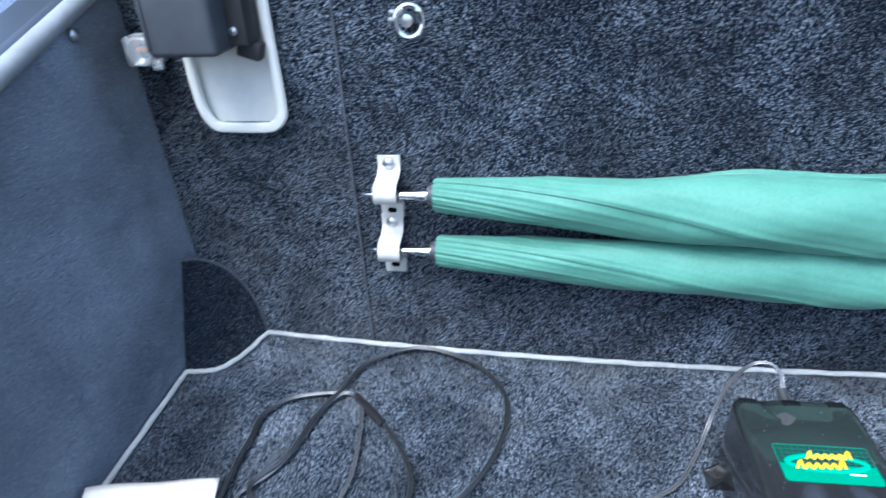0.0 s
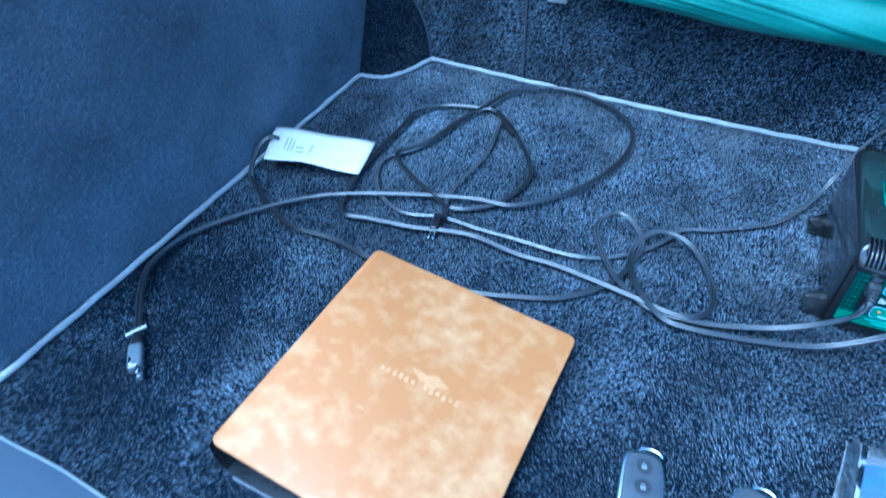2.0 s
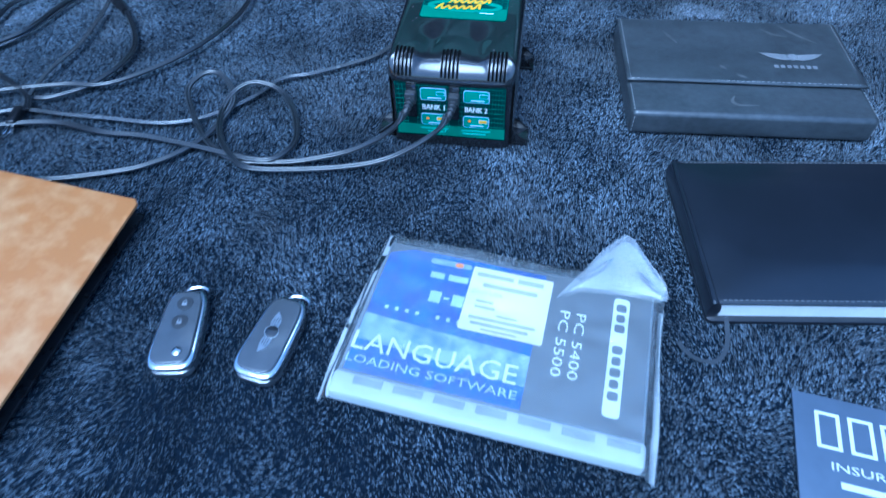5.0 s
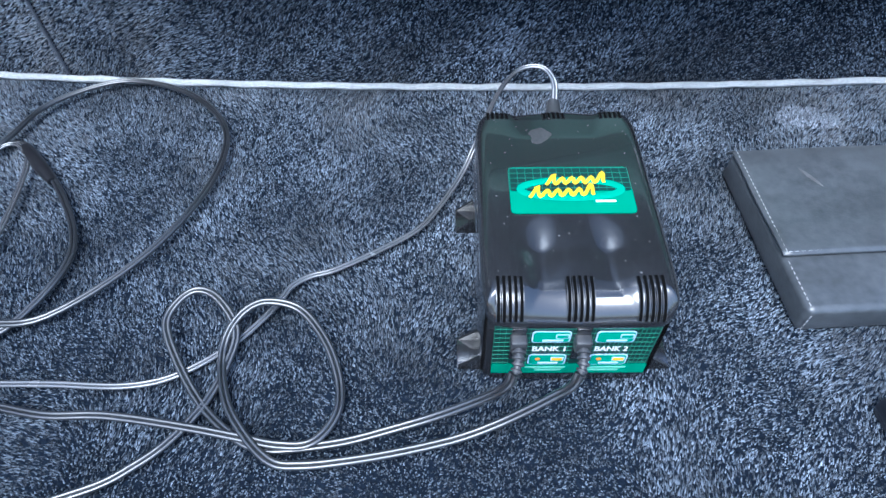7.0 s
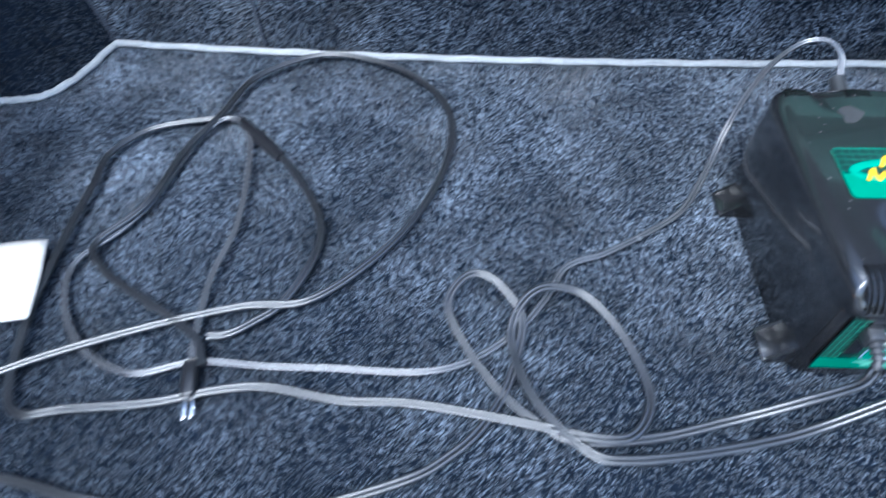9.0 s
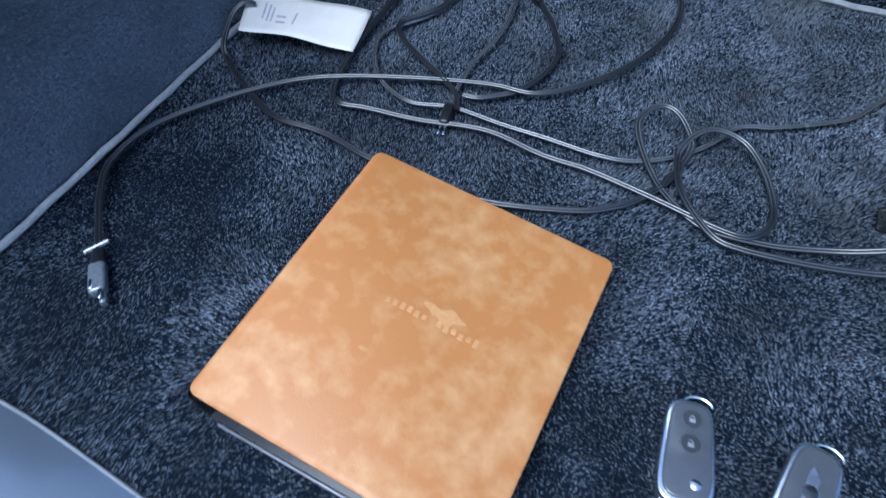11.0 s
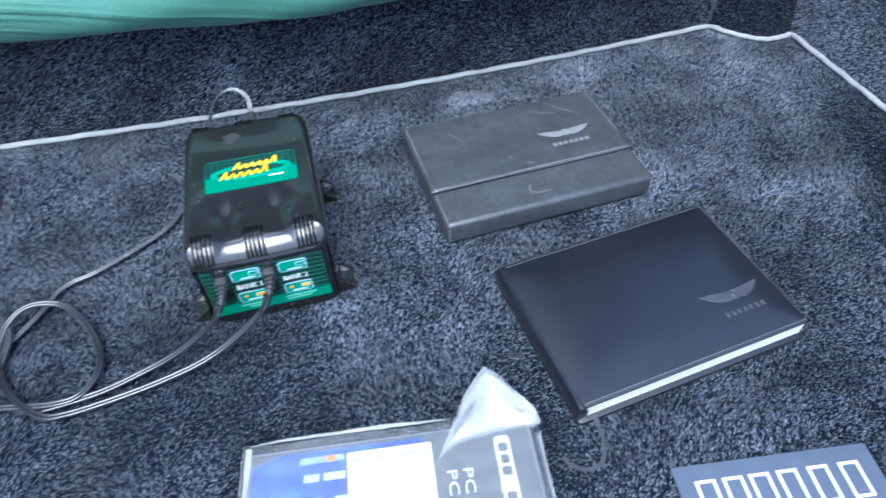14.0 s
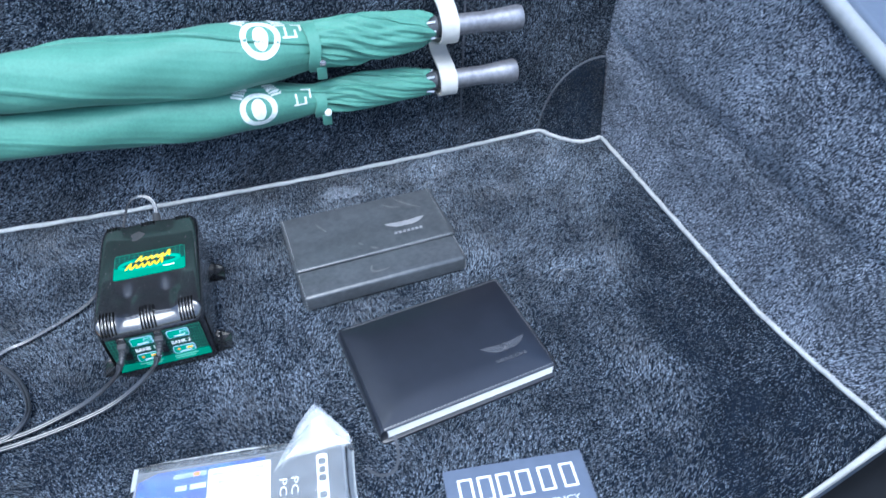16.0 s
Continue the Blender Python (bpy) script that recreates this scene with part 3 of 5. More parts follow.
for side in (-1, 1):
    x = 0.28 + side * 0.83
    ob = part("body_side", box((x - 0.008, -0.4, -0.62), (x + 0.008, 0.66, 0.2), 0.004), PAINT)
    tagged(ob, "silver-blue painted rear wing", "car wing", kind="structure")
ground = part("ground", grid(8, 8, lambda u, v: (-40 + 80 * u, -40 + 80 * v, -0.72)), ASPHALT, smooth=False)
tagged(ground, "worn grey asphalt under the car", "ground", kind="structure")

# ---------------------------------------------------------------- battery charger
CX, CY = 0.268, 0.376
charger = thing("battery_charger", pose(CX, CY, 0, 0, 0, 0.5), "black plastic two-bank battery charger with green stickers on the carpet", "battery charger")
CW, CL, CH = 0.108, 0.163, 0.0845


R_SH = 0.0180
UNDERCUT = 0.0042


def flute(x, y):
    """Depth of the two hollows that run from the sticker over each end of the lid."""
    width = 0.0088 + 0.0042 * max(0.0, 1 - abs(y + 0.02) / 0.03)
    g = sum(math.exp(-((x - c) / width) ** 2) for c in (-0.0195, 0.0175))
    if y < 0:
        along = min(1.0, max(0.0, (-y - 0.0150) / 0.024)) * (0.62 + 0.38 * min(1.0, max(0.0, (-y - 0.0165) / 0.055)))
    else:
        along = 0.7 * max(0.0, (y - 0.052) / 0.03)
    return 0.0054 * g * min(1.0, along)


R_BACK, R_SIDE = 0.0075, 0.0085


def shoulder(x, a, sgn, lift=0.0):
    """Point on the rounded end edge; a runs from the end wall (0) to the lid (half pi)."""
    r = R_SH if sgn < 0 else R_BACK
    d = flute(x, sgn * CL / 2) * min(1.0, 0.25 + a) - lift
    return (x, sgn * (CL / 2 * 0.99 - r + (r - d) * math.cos(a)), CH - r + (r - d) * math.sin(a))


def charger_shell():
    """Rounded, slightly drafted cover with hollows moulded into both ends of the lid."""
    bm = bmesh.new()
    n, rings = 180, []
    spots = []
    for i in range(n):
        a = 2 * math.pi * i / n
        c, s = math.cos(a), math.sin(a)
        end = min(1.0, max(0.0, (abs(s) - 0.55) / 0.3))
        r = R_SIDE + (((R_SH if s < 0 else R_BACK) - R_SIDE) * end * end * (3 - 2 * end))
        spots.append((math.copysign(abs(c) ** 0.2, c), math.copysign(abs(s) ** 0.2, s), r))

    def add(rows):
        rings.append([bm.verts.new(p) for p in rows])

    for z in (0.0, 0.030, CH - R_SH - 0.0050):
        add([(x * CW / 2 * (1 - 0.1 * z), y * (CL / 2 * (1 - 0.1 * z) - (UNDERCUT if y < -0.9 else 0.0)), z) for x, y, r in spots])
    for ang in (-0.7, -0.35):
        add([(x * CW / 2 * 0.99, y * (CL / 2 * 0.99 - (UNDERCUT * (1 - math.cos(ang)) / 0.24 if y < -0.9 else 0.0)), CH - R_SH + 0.0062 * math.sin(ang) - 0.0002) for x, y, r in spots])
    edge = []
    for ang in np.linspace(0.0, math.pi / 2, 13):
        row = []
        for x, y, r in spots:
            g = r * (1 - math.cos(ang))
            px, py = x * (CW / 2 * 0.99 - g), y * (CL / 2 * 0.99 - g)
            d = flute(px, math.copysign(CL / 2, py)) * min(1.0, 0.25 + ang) if abs(y) > 0.93 else flute(px, py) * math.sin(ang)
            d = min(d, 0.8 * r)
            row.append((px, py - math.copysign(d * math.cos(ang), py), CH - r + r * math.sin(ang) - d * math.sin(ang)))
        add(row)
        edge = row
    for f in np.linspace(0.97, 0.01, 30):
        add([(x * f, y * f, CH - flute(x * f, y * f)) for x, y, z in edge])
    for a, b in zip(rings, rings[1:]):
        for j in range(n):
            bm.faces.new((a[j], a[(j + 1) % n], b[(j + 1) % n], b[j]))
    bm.faces.new(rings[0][::-1])
    bm.faces.new(rings[-1])
    return bm


shell = part("cover", charger_shell(), BLACK_PLASTIC, charger, "glossy black moulded cover")
for sgn in (-1, 1):
    for cx in (-0.0385, -0.001, 0.0365):
        for k in range(5):
            x = cx + (k - 2) * 0.0031
            stops = np.linspace(0.28 if sgn < 0 else 0.75, math.pi / 2, 12)
            r = R_SH if sgn < 0 else R_BACK
            pts = [Vector(shoulder(x, a, sgn, 0.0001)) for a in stops] + [Vector((x, sgn * (CL / 2 * 0.99 - r - 0.0035), CH - flute(x, sgn * (CL / 2 - r - 0.0035)) + 0.0001))]
            part("vent_slot", sweep(pts, [(-0.00085, -0.0006), (0.00085, -0.0006), (0.00085, 0.0001), (-0.00085, 0.0001)], up=(0, sgn * 0.7, 0.7)), SLOT, shell)
            part("slot_lip", joined(*[sweep([p + Vector((e * 0.00105, 0, 0)) for p in pts], ring(0.00028, 5), up=(1, 0, 0)) for e in (-1, 1)]), BLACK_PLASTIC, shell)
for sx in (-1, 1):
    for y in (-0.060, 0.052):
        tab = box((sx * 0.052, y - 0.011, 0.0), (sx * 0.0665, y + 0.011, 0.003), 0.001)
        g = []
        for d in (-0.0098, 0.0098):
            b = bmesh.new()
            f = b.faces.new([b.verts.new((sx * 0.0515, y + d - 0.001, 0.003)), b.verts.new((sx * 0.0655, y + d - 0.001, 0.003)), b.verts.new((sx * 0.0515, y + d - 0.001, 0.0155))])
            ex = bmesh.ops.extrude_face_region(b, geom=[f])["geom"]
            bmesh.ops.translate(b, vec=(0, 0.002, 0), verts=[v for v in ex if isinstance(v, bmesh.types.BMVert)])
            g.append(b)
        part("mounting_foot", joined(tab, *g), BLACK_PLASTIC, charger)
# rubbed spot and dust on the lid
rub = [(-0.0125 + 0.0085 * (1 + 0.22 * math.sin(3 * a + 1) + 0.1 * math.sin(7 * a)) * math.cos(a) * 0.8, 0.0525 + 0.0075 * (1 + 0.15 * math.sin(2 * a)) * math.sin(a)) for a in np.linspace(0, 2 * math.pi, 22, endpoint=False)]
part("rubbed_spot", prism(rub, CH + 0.00002, CH + 0.00008), material("rubbed_black_plastic", (0.035, 0.035, 0.036), 0.55, vary=0.4, grain=0.002), shell, "dull rubbed spot")
rnd = random.Random(5)
specks = []
for k in range(42):
    x, y, r = rnd.uniform(-0.045, 0.045), rnd.uniform(-0.062, 0.07), rnd.uniform(0.0002, 0.00055)
    if not (abs(x - 0.002) < 0.039 and abs(y - 0.004) < 0.021):
        specks.append(turned(prism([(r * (1 + 0.4 * math.sin(2 * a + k)) * math.cos(a), r * math.sin(a)) for a in np.linspace(0, 2 * math.pi, 7, endpoint=False)], 0, 0.0002), pose(x, y, CH - flute(x, y) + 0.00005)))
part("dust_specks", joined(*specks), DUST, shell, kind="stuff")

# lid sticker: dark grid above, green below, yellow script as plain strokes
SZ = CH + 0.0001
sticker = part("lid_sticker", prism(round_rect(0.073, 0.038, 0.003, cx=0.002, cy=0.004), SZ, SZ + 0.0004), LABEL_GREEN, charger, "green sticker with yellow script")
part("sticker_panel", prism(round_rect(0.0726, 0.0195, 0.002, cx=0.002, cy=0.0125), SZ + 0.0004, SZ + 0.0006), LABEL_DARK, sticker)
lines = [(-0.034 + k * 0.0048, 0.0035, -0.0337 + k * 0.0048, 0.0222) for k in range(16)] + [(-0.034, 0.005 + k * 0.0042, 0.038, 0.0053 + k * 0.0042) for k in range(5)]
part("sticker_grid", bars(lines, SZ + 0.0006, 0.0001), GRID_GREEN, sticker, kind="stuff")
swoosh = [(0.002 + 0.030 * math.cos(a), 0.004 + 0.0075 * math.sin(a), SZ + 0.0009) for a in np.linspace(0, 2 * math.pi, 40, endpoint=False)]
part("sticker_oval", sweep(swoosh, ring(0.0024, 6, 0.0003), closed=True), LABEL_BRIGHT, sticker)


def scribble(x0, x1, y, h, n, lean):
    """A run of plain slanted strokes, no letters."""
    pts = []
    for k in range(n * 8 + 1):
        t = k / (n * 8)
        big = 1.0 if t < 0.1 or t > 0.88 else 0.62
        p = 0.5 - 0.5 * math.cos(2 * math.pi * n * t)
        pts.append(Vector((x0 + (x1 - x0) * t + lean * h * big * p, y + 0.0018 * t + h * big * p, SZ + 0.0013)))
    return sweep(pts, ring(0.00108, 6, 0.0003))


part("sticker_script", joined(scribble(-0.0125, 0.0225, 0.0072, 0.0088, 6, 0.35), scribble(-0.0230, 0.0150, -0.0030, 0.0092, 6, 0.3)), YELLOW, sticker, "yellow script as plain strokes", kind="stuff")
part("sticker_small_print", bars([(0.0155, -0.0065, 0.0275, -0.0050)], SZ + 0.0006), WHITE_INK, sticker)

# front panel stickers in three strips round the two cable outlets
FY = -CL / 2 + UNDERCUT - 0.0012


def front_piece(name, x0, x1, z0, z1, mat, parent, d=0.0006, r=0.0):
    bm = prism(round_rect(x1 - x0, z1 - z0, r, 4) if r else [(-(x1 - x0) / 2, -(z1 - z0) / 2), ((x1 - x0) / 2, -(z1 - z0) / 2), ((x1 - x0) / 2, (z1 - z0) / 2), (-(x1 - x0) / 2, (z1 - z0) / 2)], 0, d)
    return part(name, turned(bm, pose((x0 + x1) / 2, FY, (z0 + z1) / 2, 90, 0, 0)), mat, parent)


FRONT_STRIPS = ((-0.0458, -0.0365), (-0.0285, -0.001), (0.0068, 0.0445))
front_label = part("front_panel", turned(prism([(-0.049, -0.031), (0.049, -0.031), (0.047, 0.031), (-0.049, 0.031)], -0.0008, 0.0), pose(0, FY, 0.0380, 90, 0, 0) @ Matrix.Diagonal((0.94, 0.85, 1, 1))), LABEL_DARK, charger, "dark green gridded label")
FY -= 0.0002
front_piece("label_band", -0.0459, 0.0459, 0.0118, 0.0225, LABEL_GREEN, front_label, 0.0003)
for a, b in FRONT_STRIPS:
    ls = []
    n = max(3, int((b - a) / 0.0025))
    for k in range(n + 1):
        x = a + (b - a) * k / n
        ls.append(box((x - 0.0001, FY - 0.0003, 0.0225), (x + 0.0001, FY, 0.0640)))
    for k in range(9):
        ls.append(box((a, FY - 0.0003, 0.0245 + k * 0.0047), (b, FY, 0.0247 + k * 0.0047)))
    part("label_grid", joined(*ls), GRID_GREEN, front_label, kind="stuff")
for k, x0 in enumerate((-0.0250, 0.0105)):
    for z0, z1, w in ((0.0485, 0.0605, 0.0215), (0.0228, 0.0348, 0.0220)):
        FY -= 0.0003
        rim = front_piece("display_rim", x0, x0 + w, z0, z1, PALE_PRINT, front_label, 0.0003, 0.0025)
        FY -= 0.0002
        front_piece("display", x0 + 0.0007, x0 + w - 0.0007, z0 + 0.0007, z1 - 0.0007, LABEL_BRIGHT, rim, 0.0003, 0.002)
        FY -= 0.0002
        zc = z1 - 0.0048
        front_piece("battery_symbol", x0 + 0.013, x0 + 0.0205, zc - 0.0021, zc + 0.0021, PALE_PRINT, rim, 0.0003, 0.0008)
        FY -= 0.0001
        front_piece("battery_fill", x0 + 0.0136, x0 + 0.0199, zc - 0.0015, zc + 0.0015, YELLOW if z0 < 0.04 else LABEL_BRIGHT, rim, 0.0003, 0.0005)
        if z0 < 0.04:
            front_piece("indicator", x0 + 0.004, x0 + 0.007, zc - 0.0013, zc + 0.0013, ORANGE, rim, 0.0003, 0.0012)
        front_piece("caption_bar", x0 + 0.006, x0 + 0.0175, z0 + 0.002, z0 + 0.0033, PALE_PRINT, rim, 0.0003)
        FY += 0.0008
    for d in (-0.00022, 0.00022):
        lettering("bank_lettering", "BANK %d" % (k + 1), 0.0185, 0.0052, pose(x0 + 0.0108 + d, FY - 0.0006 - d * 0.3, 0.0415, 90, 0, 0), WHITE_INK, front_label)
part("label_small_print", joined(*[box((a, FY - 0.0006, z), (b, FY - 0.0002, z + 0.0016)) for a, b, z in ((-0.026, -0.002, 0.0182), (-0.02, -0.004, 0.0150), (0.009, 0.034, 0.0182), (0.01, 0.03, 0.0150))]), PALE_GREEN_INK, front_label, kind="stuff")
for x in (-0.0325, 0.003):
    part("cable_outlet", box((x - 0.0042, FY - 0.0012, 0.030), (x + 0.0042, FY + 0.002, 0.0635), 0.0008), BLACK_PLASTIC, charger)
    part("boot_collar", box((x - 0.0046, FY - 0.0070, 0.0470), (x + 0.0046, FY + 0.001, 0.0575), 0.0014), BOOT, charger)
    pts = [Vector(p) for p in ((x, FY - 0.005, 0.0520), (x - 0.0003, FY - 0.0105, 0.0515), (x - 0.0012, FY - 0.0160, 0.0500), (x - 0.0030, FY - 0.0200, 0.0470), (x - 0.0050, FY - 0.0225, 0.0435))]
    part("strain_relief", sweep(smooth_path(pts, 18), ring(0.0033, 12, 0.0030), scale=lambda t: (1.15 - 0.40 * t) * (0.74 + 0.36 * (math.sin(t * 44) > 0))), BOOT, charger, "ribbed grey rubber cable boot")
part("inlet_boot", sweep([Vector((0.004, CL / 2 + d, 0.064 + z)) for d, z in ((-0.004, 0), (0.008, 0.001), (0.016, 0.003), (0.024, 0.006))], ring(0.006, 10), scale=lambda t: 1.15 - 0.4 * t), BOOT, charger)

# ---------------------------------------------------------------- cables


def cable(name, ctrl, label, mat, r=0.00145):
    """A twin-core flex lying along the control points (x, y, z)."""
    path = [p + Vector((0, 0, 0.0019)) for p in smooth_path(ctrl, 7)]
    root = thing(name, pose(*path[len(path) // 2][:2], 0), label, "cable", "charger cables")
    shift = Matrix.Translation((-root.matrix_world.translation))
    for side in (-1, 1):
        part("flex_core", turned(sweep(path, [(a + side * r * 0.93, b) for a, b in ring(r, 10)]), shift), mat, root)
    return root, shift


def low(pts, z=0.0022):
    return [(x, y, z) for x, y in pts]


cord, sh = cable("mains_cord", [(0.272, 0.480, 0.070), (0.271, 0.490, 0.080), (0.262, 0.497, 0.0865), (0.247, 0.499, 0.083), (0.235, 0.500, 0.066), (0.225, 0.496, 0.043), (0.216, 0.486, 0.021), (0.206, 0.468, 0.009), (0.190, 0.440, 0.004)]
                 + low([(0.170, 0.414), (0.121, 0.382), (0.100, 0.374), (0.088, 0.365), (0.080, 0.349), (0.059, 0.321), (0.028, 0.298),
                        (-0.003, 0.290), (-0.050, 0.291), (-0.092, 0.291), (-0.136, 0.293), (-0.170, 0.284), (-0.197, 0.291), (-0.216, 0.304), (-0.232, 0.325), (-0.242, 0.350),
                        (-0.239, 0.370), (-0.219, 0.394), (-0.205, 0.425), (-0.192, 0.482)]) + low([(-0.176, 0.507), (-0.160, 0.504), (-0.148, 0.484), (-0.140, 0.440), (-0.137, 0.395), (-0.143, 0.355), (-0.142, 0.320), (-0.139, 0.294)], 0.0045),
                 "thin light grey twin-core mains cord coiled on the carpet", MAINS, 0.00125)
plug = part("plug", turned(box((-0.0045, -0.018, 0.001), (0.0045, 0.006, 0.010), 0.0025, 3), sh @ pose(-0.137, 0.286, 0, 0, 0, 12)), FLEX_BLACK, cord, "small black plug")
for dx in (-0.0022, 0.0022):
    part("prong", turned(box((dx - 0.0012, -0.030, 0.004), (dx + 0.0012, -0.017, 0.0064), 0.0004), sh @ pose(-0.137, 0.286, 0, 0, 0, 12)), CHROME, plug)
cable("charger_lead", [(0.2325, 0.2765, 0.048), (0.2290, 0.2730, 0.040), (0.2210, 0.2720, 0.031), (0.2070, 0.2705, 0.0205), (0.189, 0.2675, 0.0115), (0.1690, 0.2635, 0.006)] + low([(0.137, 0.256), (0.105, 0.2515), (0.086, 0.252), (0.068, 0.261), (0.047, 0.279)])
      + [(0.027, 0.305, 0.006), (0.015, 0.329, 0.012), (0.021, 0.345, 0.016), (0.032, 0.352, 0.017), (0.046, 0.346, 0.015), (0.060, 0.327, 0.009), (0.058, 0.305, 0.004)]
      + low([(0.050, 0.280), (0.036, 0.257), (0.019, 0.241), (-0.005, 0.227), (-0.067, 0.208), (-0.121, 0.2065), (-0.175, 0.211), (-0.223, 0.220), (-0.269, 0.219), (-0.307, 0.235), (-0.352, 0.262)])
      + [(-0.366, 0.276, 0.010), (-0.372, 0.303, 0.022), (-0.366, 0.318, 0.028), (-0.359, 0.324, 0.024)], "black twin-core charger lead running to a paper tag", FLEX)
lead, sh = cable("charger_lead", [(0.2680, 0.2765, 0.048), (0.2645, 0.2730, 0.040), (0.2560, 0.2715, 0.031), (0.2410, 0.2675, 0.0205), (0.222, 0.2620, 0.0115), (0.201, 0.2560, 0.007)] + low([(0.169, 0.2490), (0.138, 0.2435), (0.114, 0.241), (0.097, 0.243), (0.079, 0.258), (0.063, 0.280), (0.054, 0.309)], 0.005)
                 + [(0.057, 0.328, 0.010), (0.068, 0.341, 0.014), (0.082, 0.345, 0.014), (0.101, 0.340, 0.011), (0.119, 0.319, 0.007)]
                 + low([(0.130, 0.293), (0.131, 0.272), (0.119, 0.255), (0.099, 0.253), (0.072, 0.258), (0.038, 0.264), (-0.008, 0.270), (-0.045, 0.270), (-0.089, 0.277), (-0.119, 0.274),
                        (-0.156, 0.265), (-0.202, 0.260), (-0.230, 0.256), (-0.244, 0.273), (-0.254, 0.322), (-0.256, 0.359), (-0.257, 0.402), (-0.256, 0.436), (-0.256, 0.466)], 0.004)
                 + low([(-0.237, 0.494), (-0.209, 0.505), (-0.179, 0.510), (-0.161, 0.509), (-0.138, 0.487), (-0.119, 0.467), (-0.096, 0.436), (-0.081, 0.409), (-0.076, 0.386), (-0.081, 0.360),
                        (-0.093, 0.334), (-0.106, 0.322), (-0.121, 0.312), (-0.134, 0.310)], 0.003), "black twin-core charger lead coiled with a fused coupling", FLEX)
part("coupling", turned(sweep([Vector((-0.160 + 0.040 * k / 6, 0.506 - 0.040 * k / 6, 0.005)) for k in range(7)], ring(0.0052, 10, 0.0042), scale=lambda t: 0.75 + 0.35 * math.sin(math.pi * t)), sh), FLEX_BLACK, lead, "black in-line coupling")
aux, sh = cable("extension_lead", low([(-0.305, 0.044), (-0.322, 0.062), (-0.345, 0.088), (-0.362, 0.118), (-0.359, 0.163), (-0.328, 0.213), (-0.287, 0.258), (-0.244, 0.286), (-0.174, 0.314), (-0.116, 0.331), (-0.070, 0.339), (-0.020, 0.392), (0.008, 0.460), (0.007, 0.522),
                                       (-0.029, 0.568), (-0.079, 0.591), (-0.118, 0.590), (-0.161, 0.560), (-0.178, 0.514), (-0.196, 0.470), (-0.208, 0.415), (-0.232, 0.378), (-0.215, 0.355), (-0.187, 0.337), (-0.161, 0.322), (-0.140, 0.307), (-0.131, 0.289)], 0.005),
                "dark grey extension lead in one wide loop on the carpet", FLEX)
conn = sh @ pose(-0.296, 0.034, 0, 0, 0, 44)
part("sleeve", turned(sweep([Vector((0, 0.016 - 0.014 * i / 5, 0.006)) for i in range(6)], ring(0.0056, 12, 0.005), scale=lambda t: 0.75 + 0.3 * t), conn), FLEX_BLACK, aux, "black rubber sleeve")
clear = part("connector", turned(joined(box((-0.0062, -0.024, 0.001), (0.0062, 0.003, 0.0115), 0.003, 3), box((0.0005, -0.033, 0.001), (0.0058, -0.023, 0.0085), 0.002, 2)), conn), SMOKY, aux, "smoky clear plastic connector")
for x, y in ((-0.0030, -0.017), (0.0030, -0.027)):
    part("contact", turned(box((x - 0.0012, y - 0.004, 0.0086), (x + 0.0012, y + 0.004, 0.0122), 0.0006, 2), conn), CHROME, clear)
part("connector_ring", turned(sweep([Vector((-0.010, 0, 0.005)), Vector((0.008, 0.002, 0.006))], ring(0.0020, 8)), sh @ pose(-0.307, 0.047, 0.003, 0, 0, 52)), SMOKY, aux)

# paper tag on the lead
A, B, C, D = Vector((-0.3800, 0.346, 0.0220)), Vector((-0.263, 0.377, 0.011)), Vector((-0.249, 0.316, 0.010)), Vector((-0.355, 0.288, 0.020))
tag = thing("paper_tag", Matrix.Translation(A), "white paper cable tag with faint handwriting tied to a lead", "tag")


def tag_at(u, v, lift=0.0):
    p = (A.lerp(B, u)).lerp(D.lerp(C, u), v)
    return p - A + Vector((0, 0, lift + 0.004 * math.sin(2.6 * u + 0.5) * (0.6 + 0.4 * v) + 0.0012 * math.sin(9 * u + 4 * v)))


ob = part("tag_sheet", grid(20, 8, tag_at), TAG_PAPER, tag)
mod = ob.modifiers.new("thick", "SOLIDIFY")
mod.thickness = 0.0004
marks = []
for k, (u0, u1, v0, v1) in enumerate(((0.16, 0.175, 0.30, 0.66), (0.20, 0.215, 0.32, 0.7), (0.235, 0.25, 0.36, 0.7), (0.28, 0.36, 0.52, 0.58), (0.29, 0.37, 0.66, 0.72), (0.43, 0.445, 0.4, 0.72))):
    marks.append(grid(2, 2, lambda u, v: tag_at(u0 + (u1 - u0) * u, v0 + (v1 - v0) * v, 0.0005)))
part("tag_marks", joined(*marks), FAINT_INK, tag, kind="stuff")

# ---------------------------------------------------------------- umbrellas


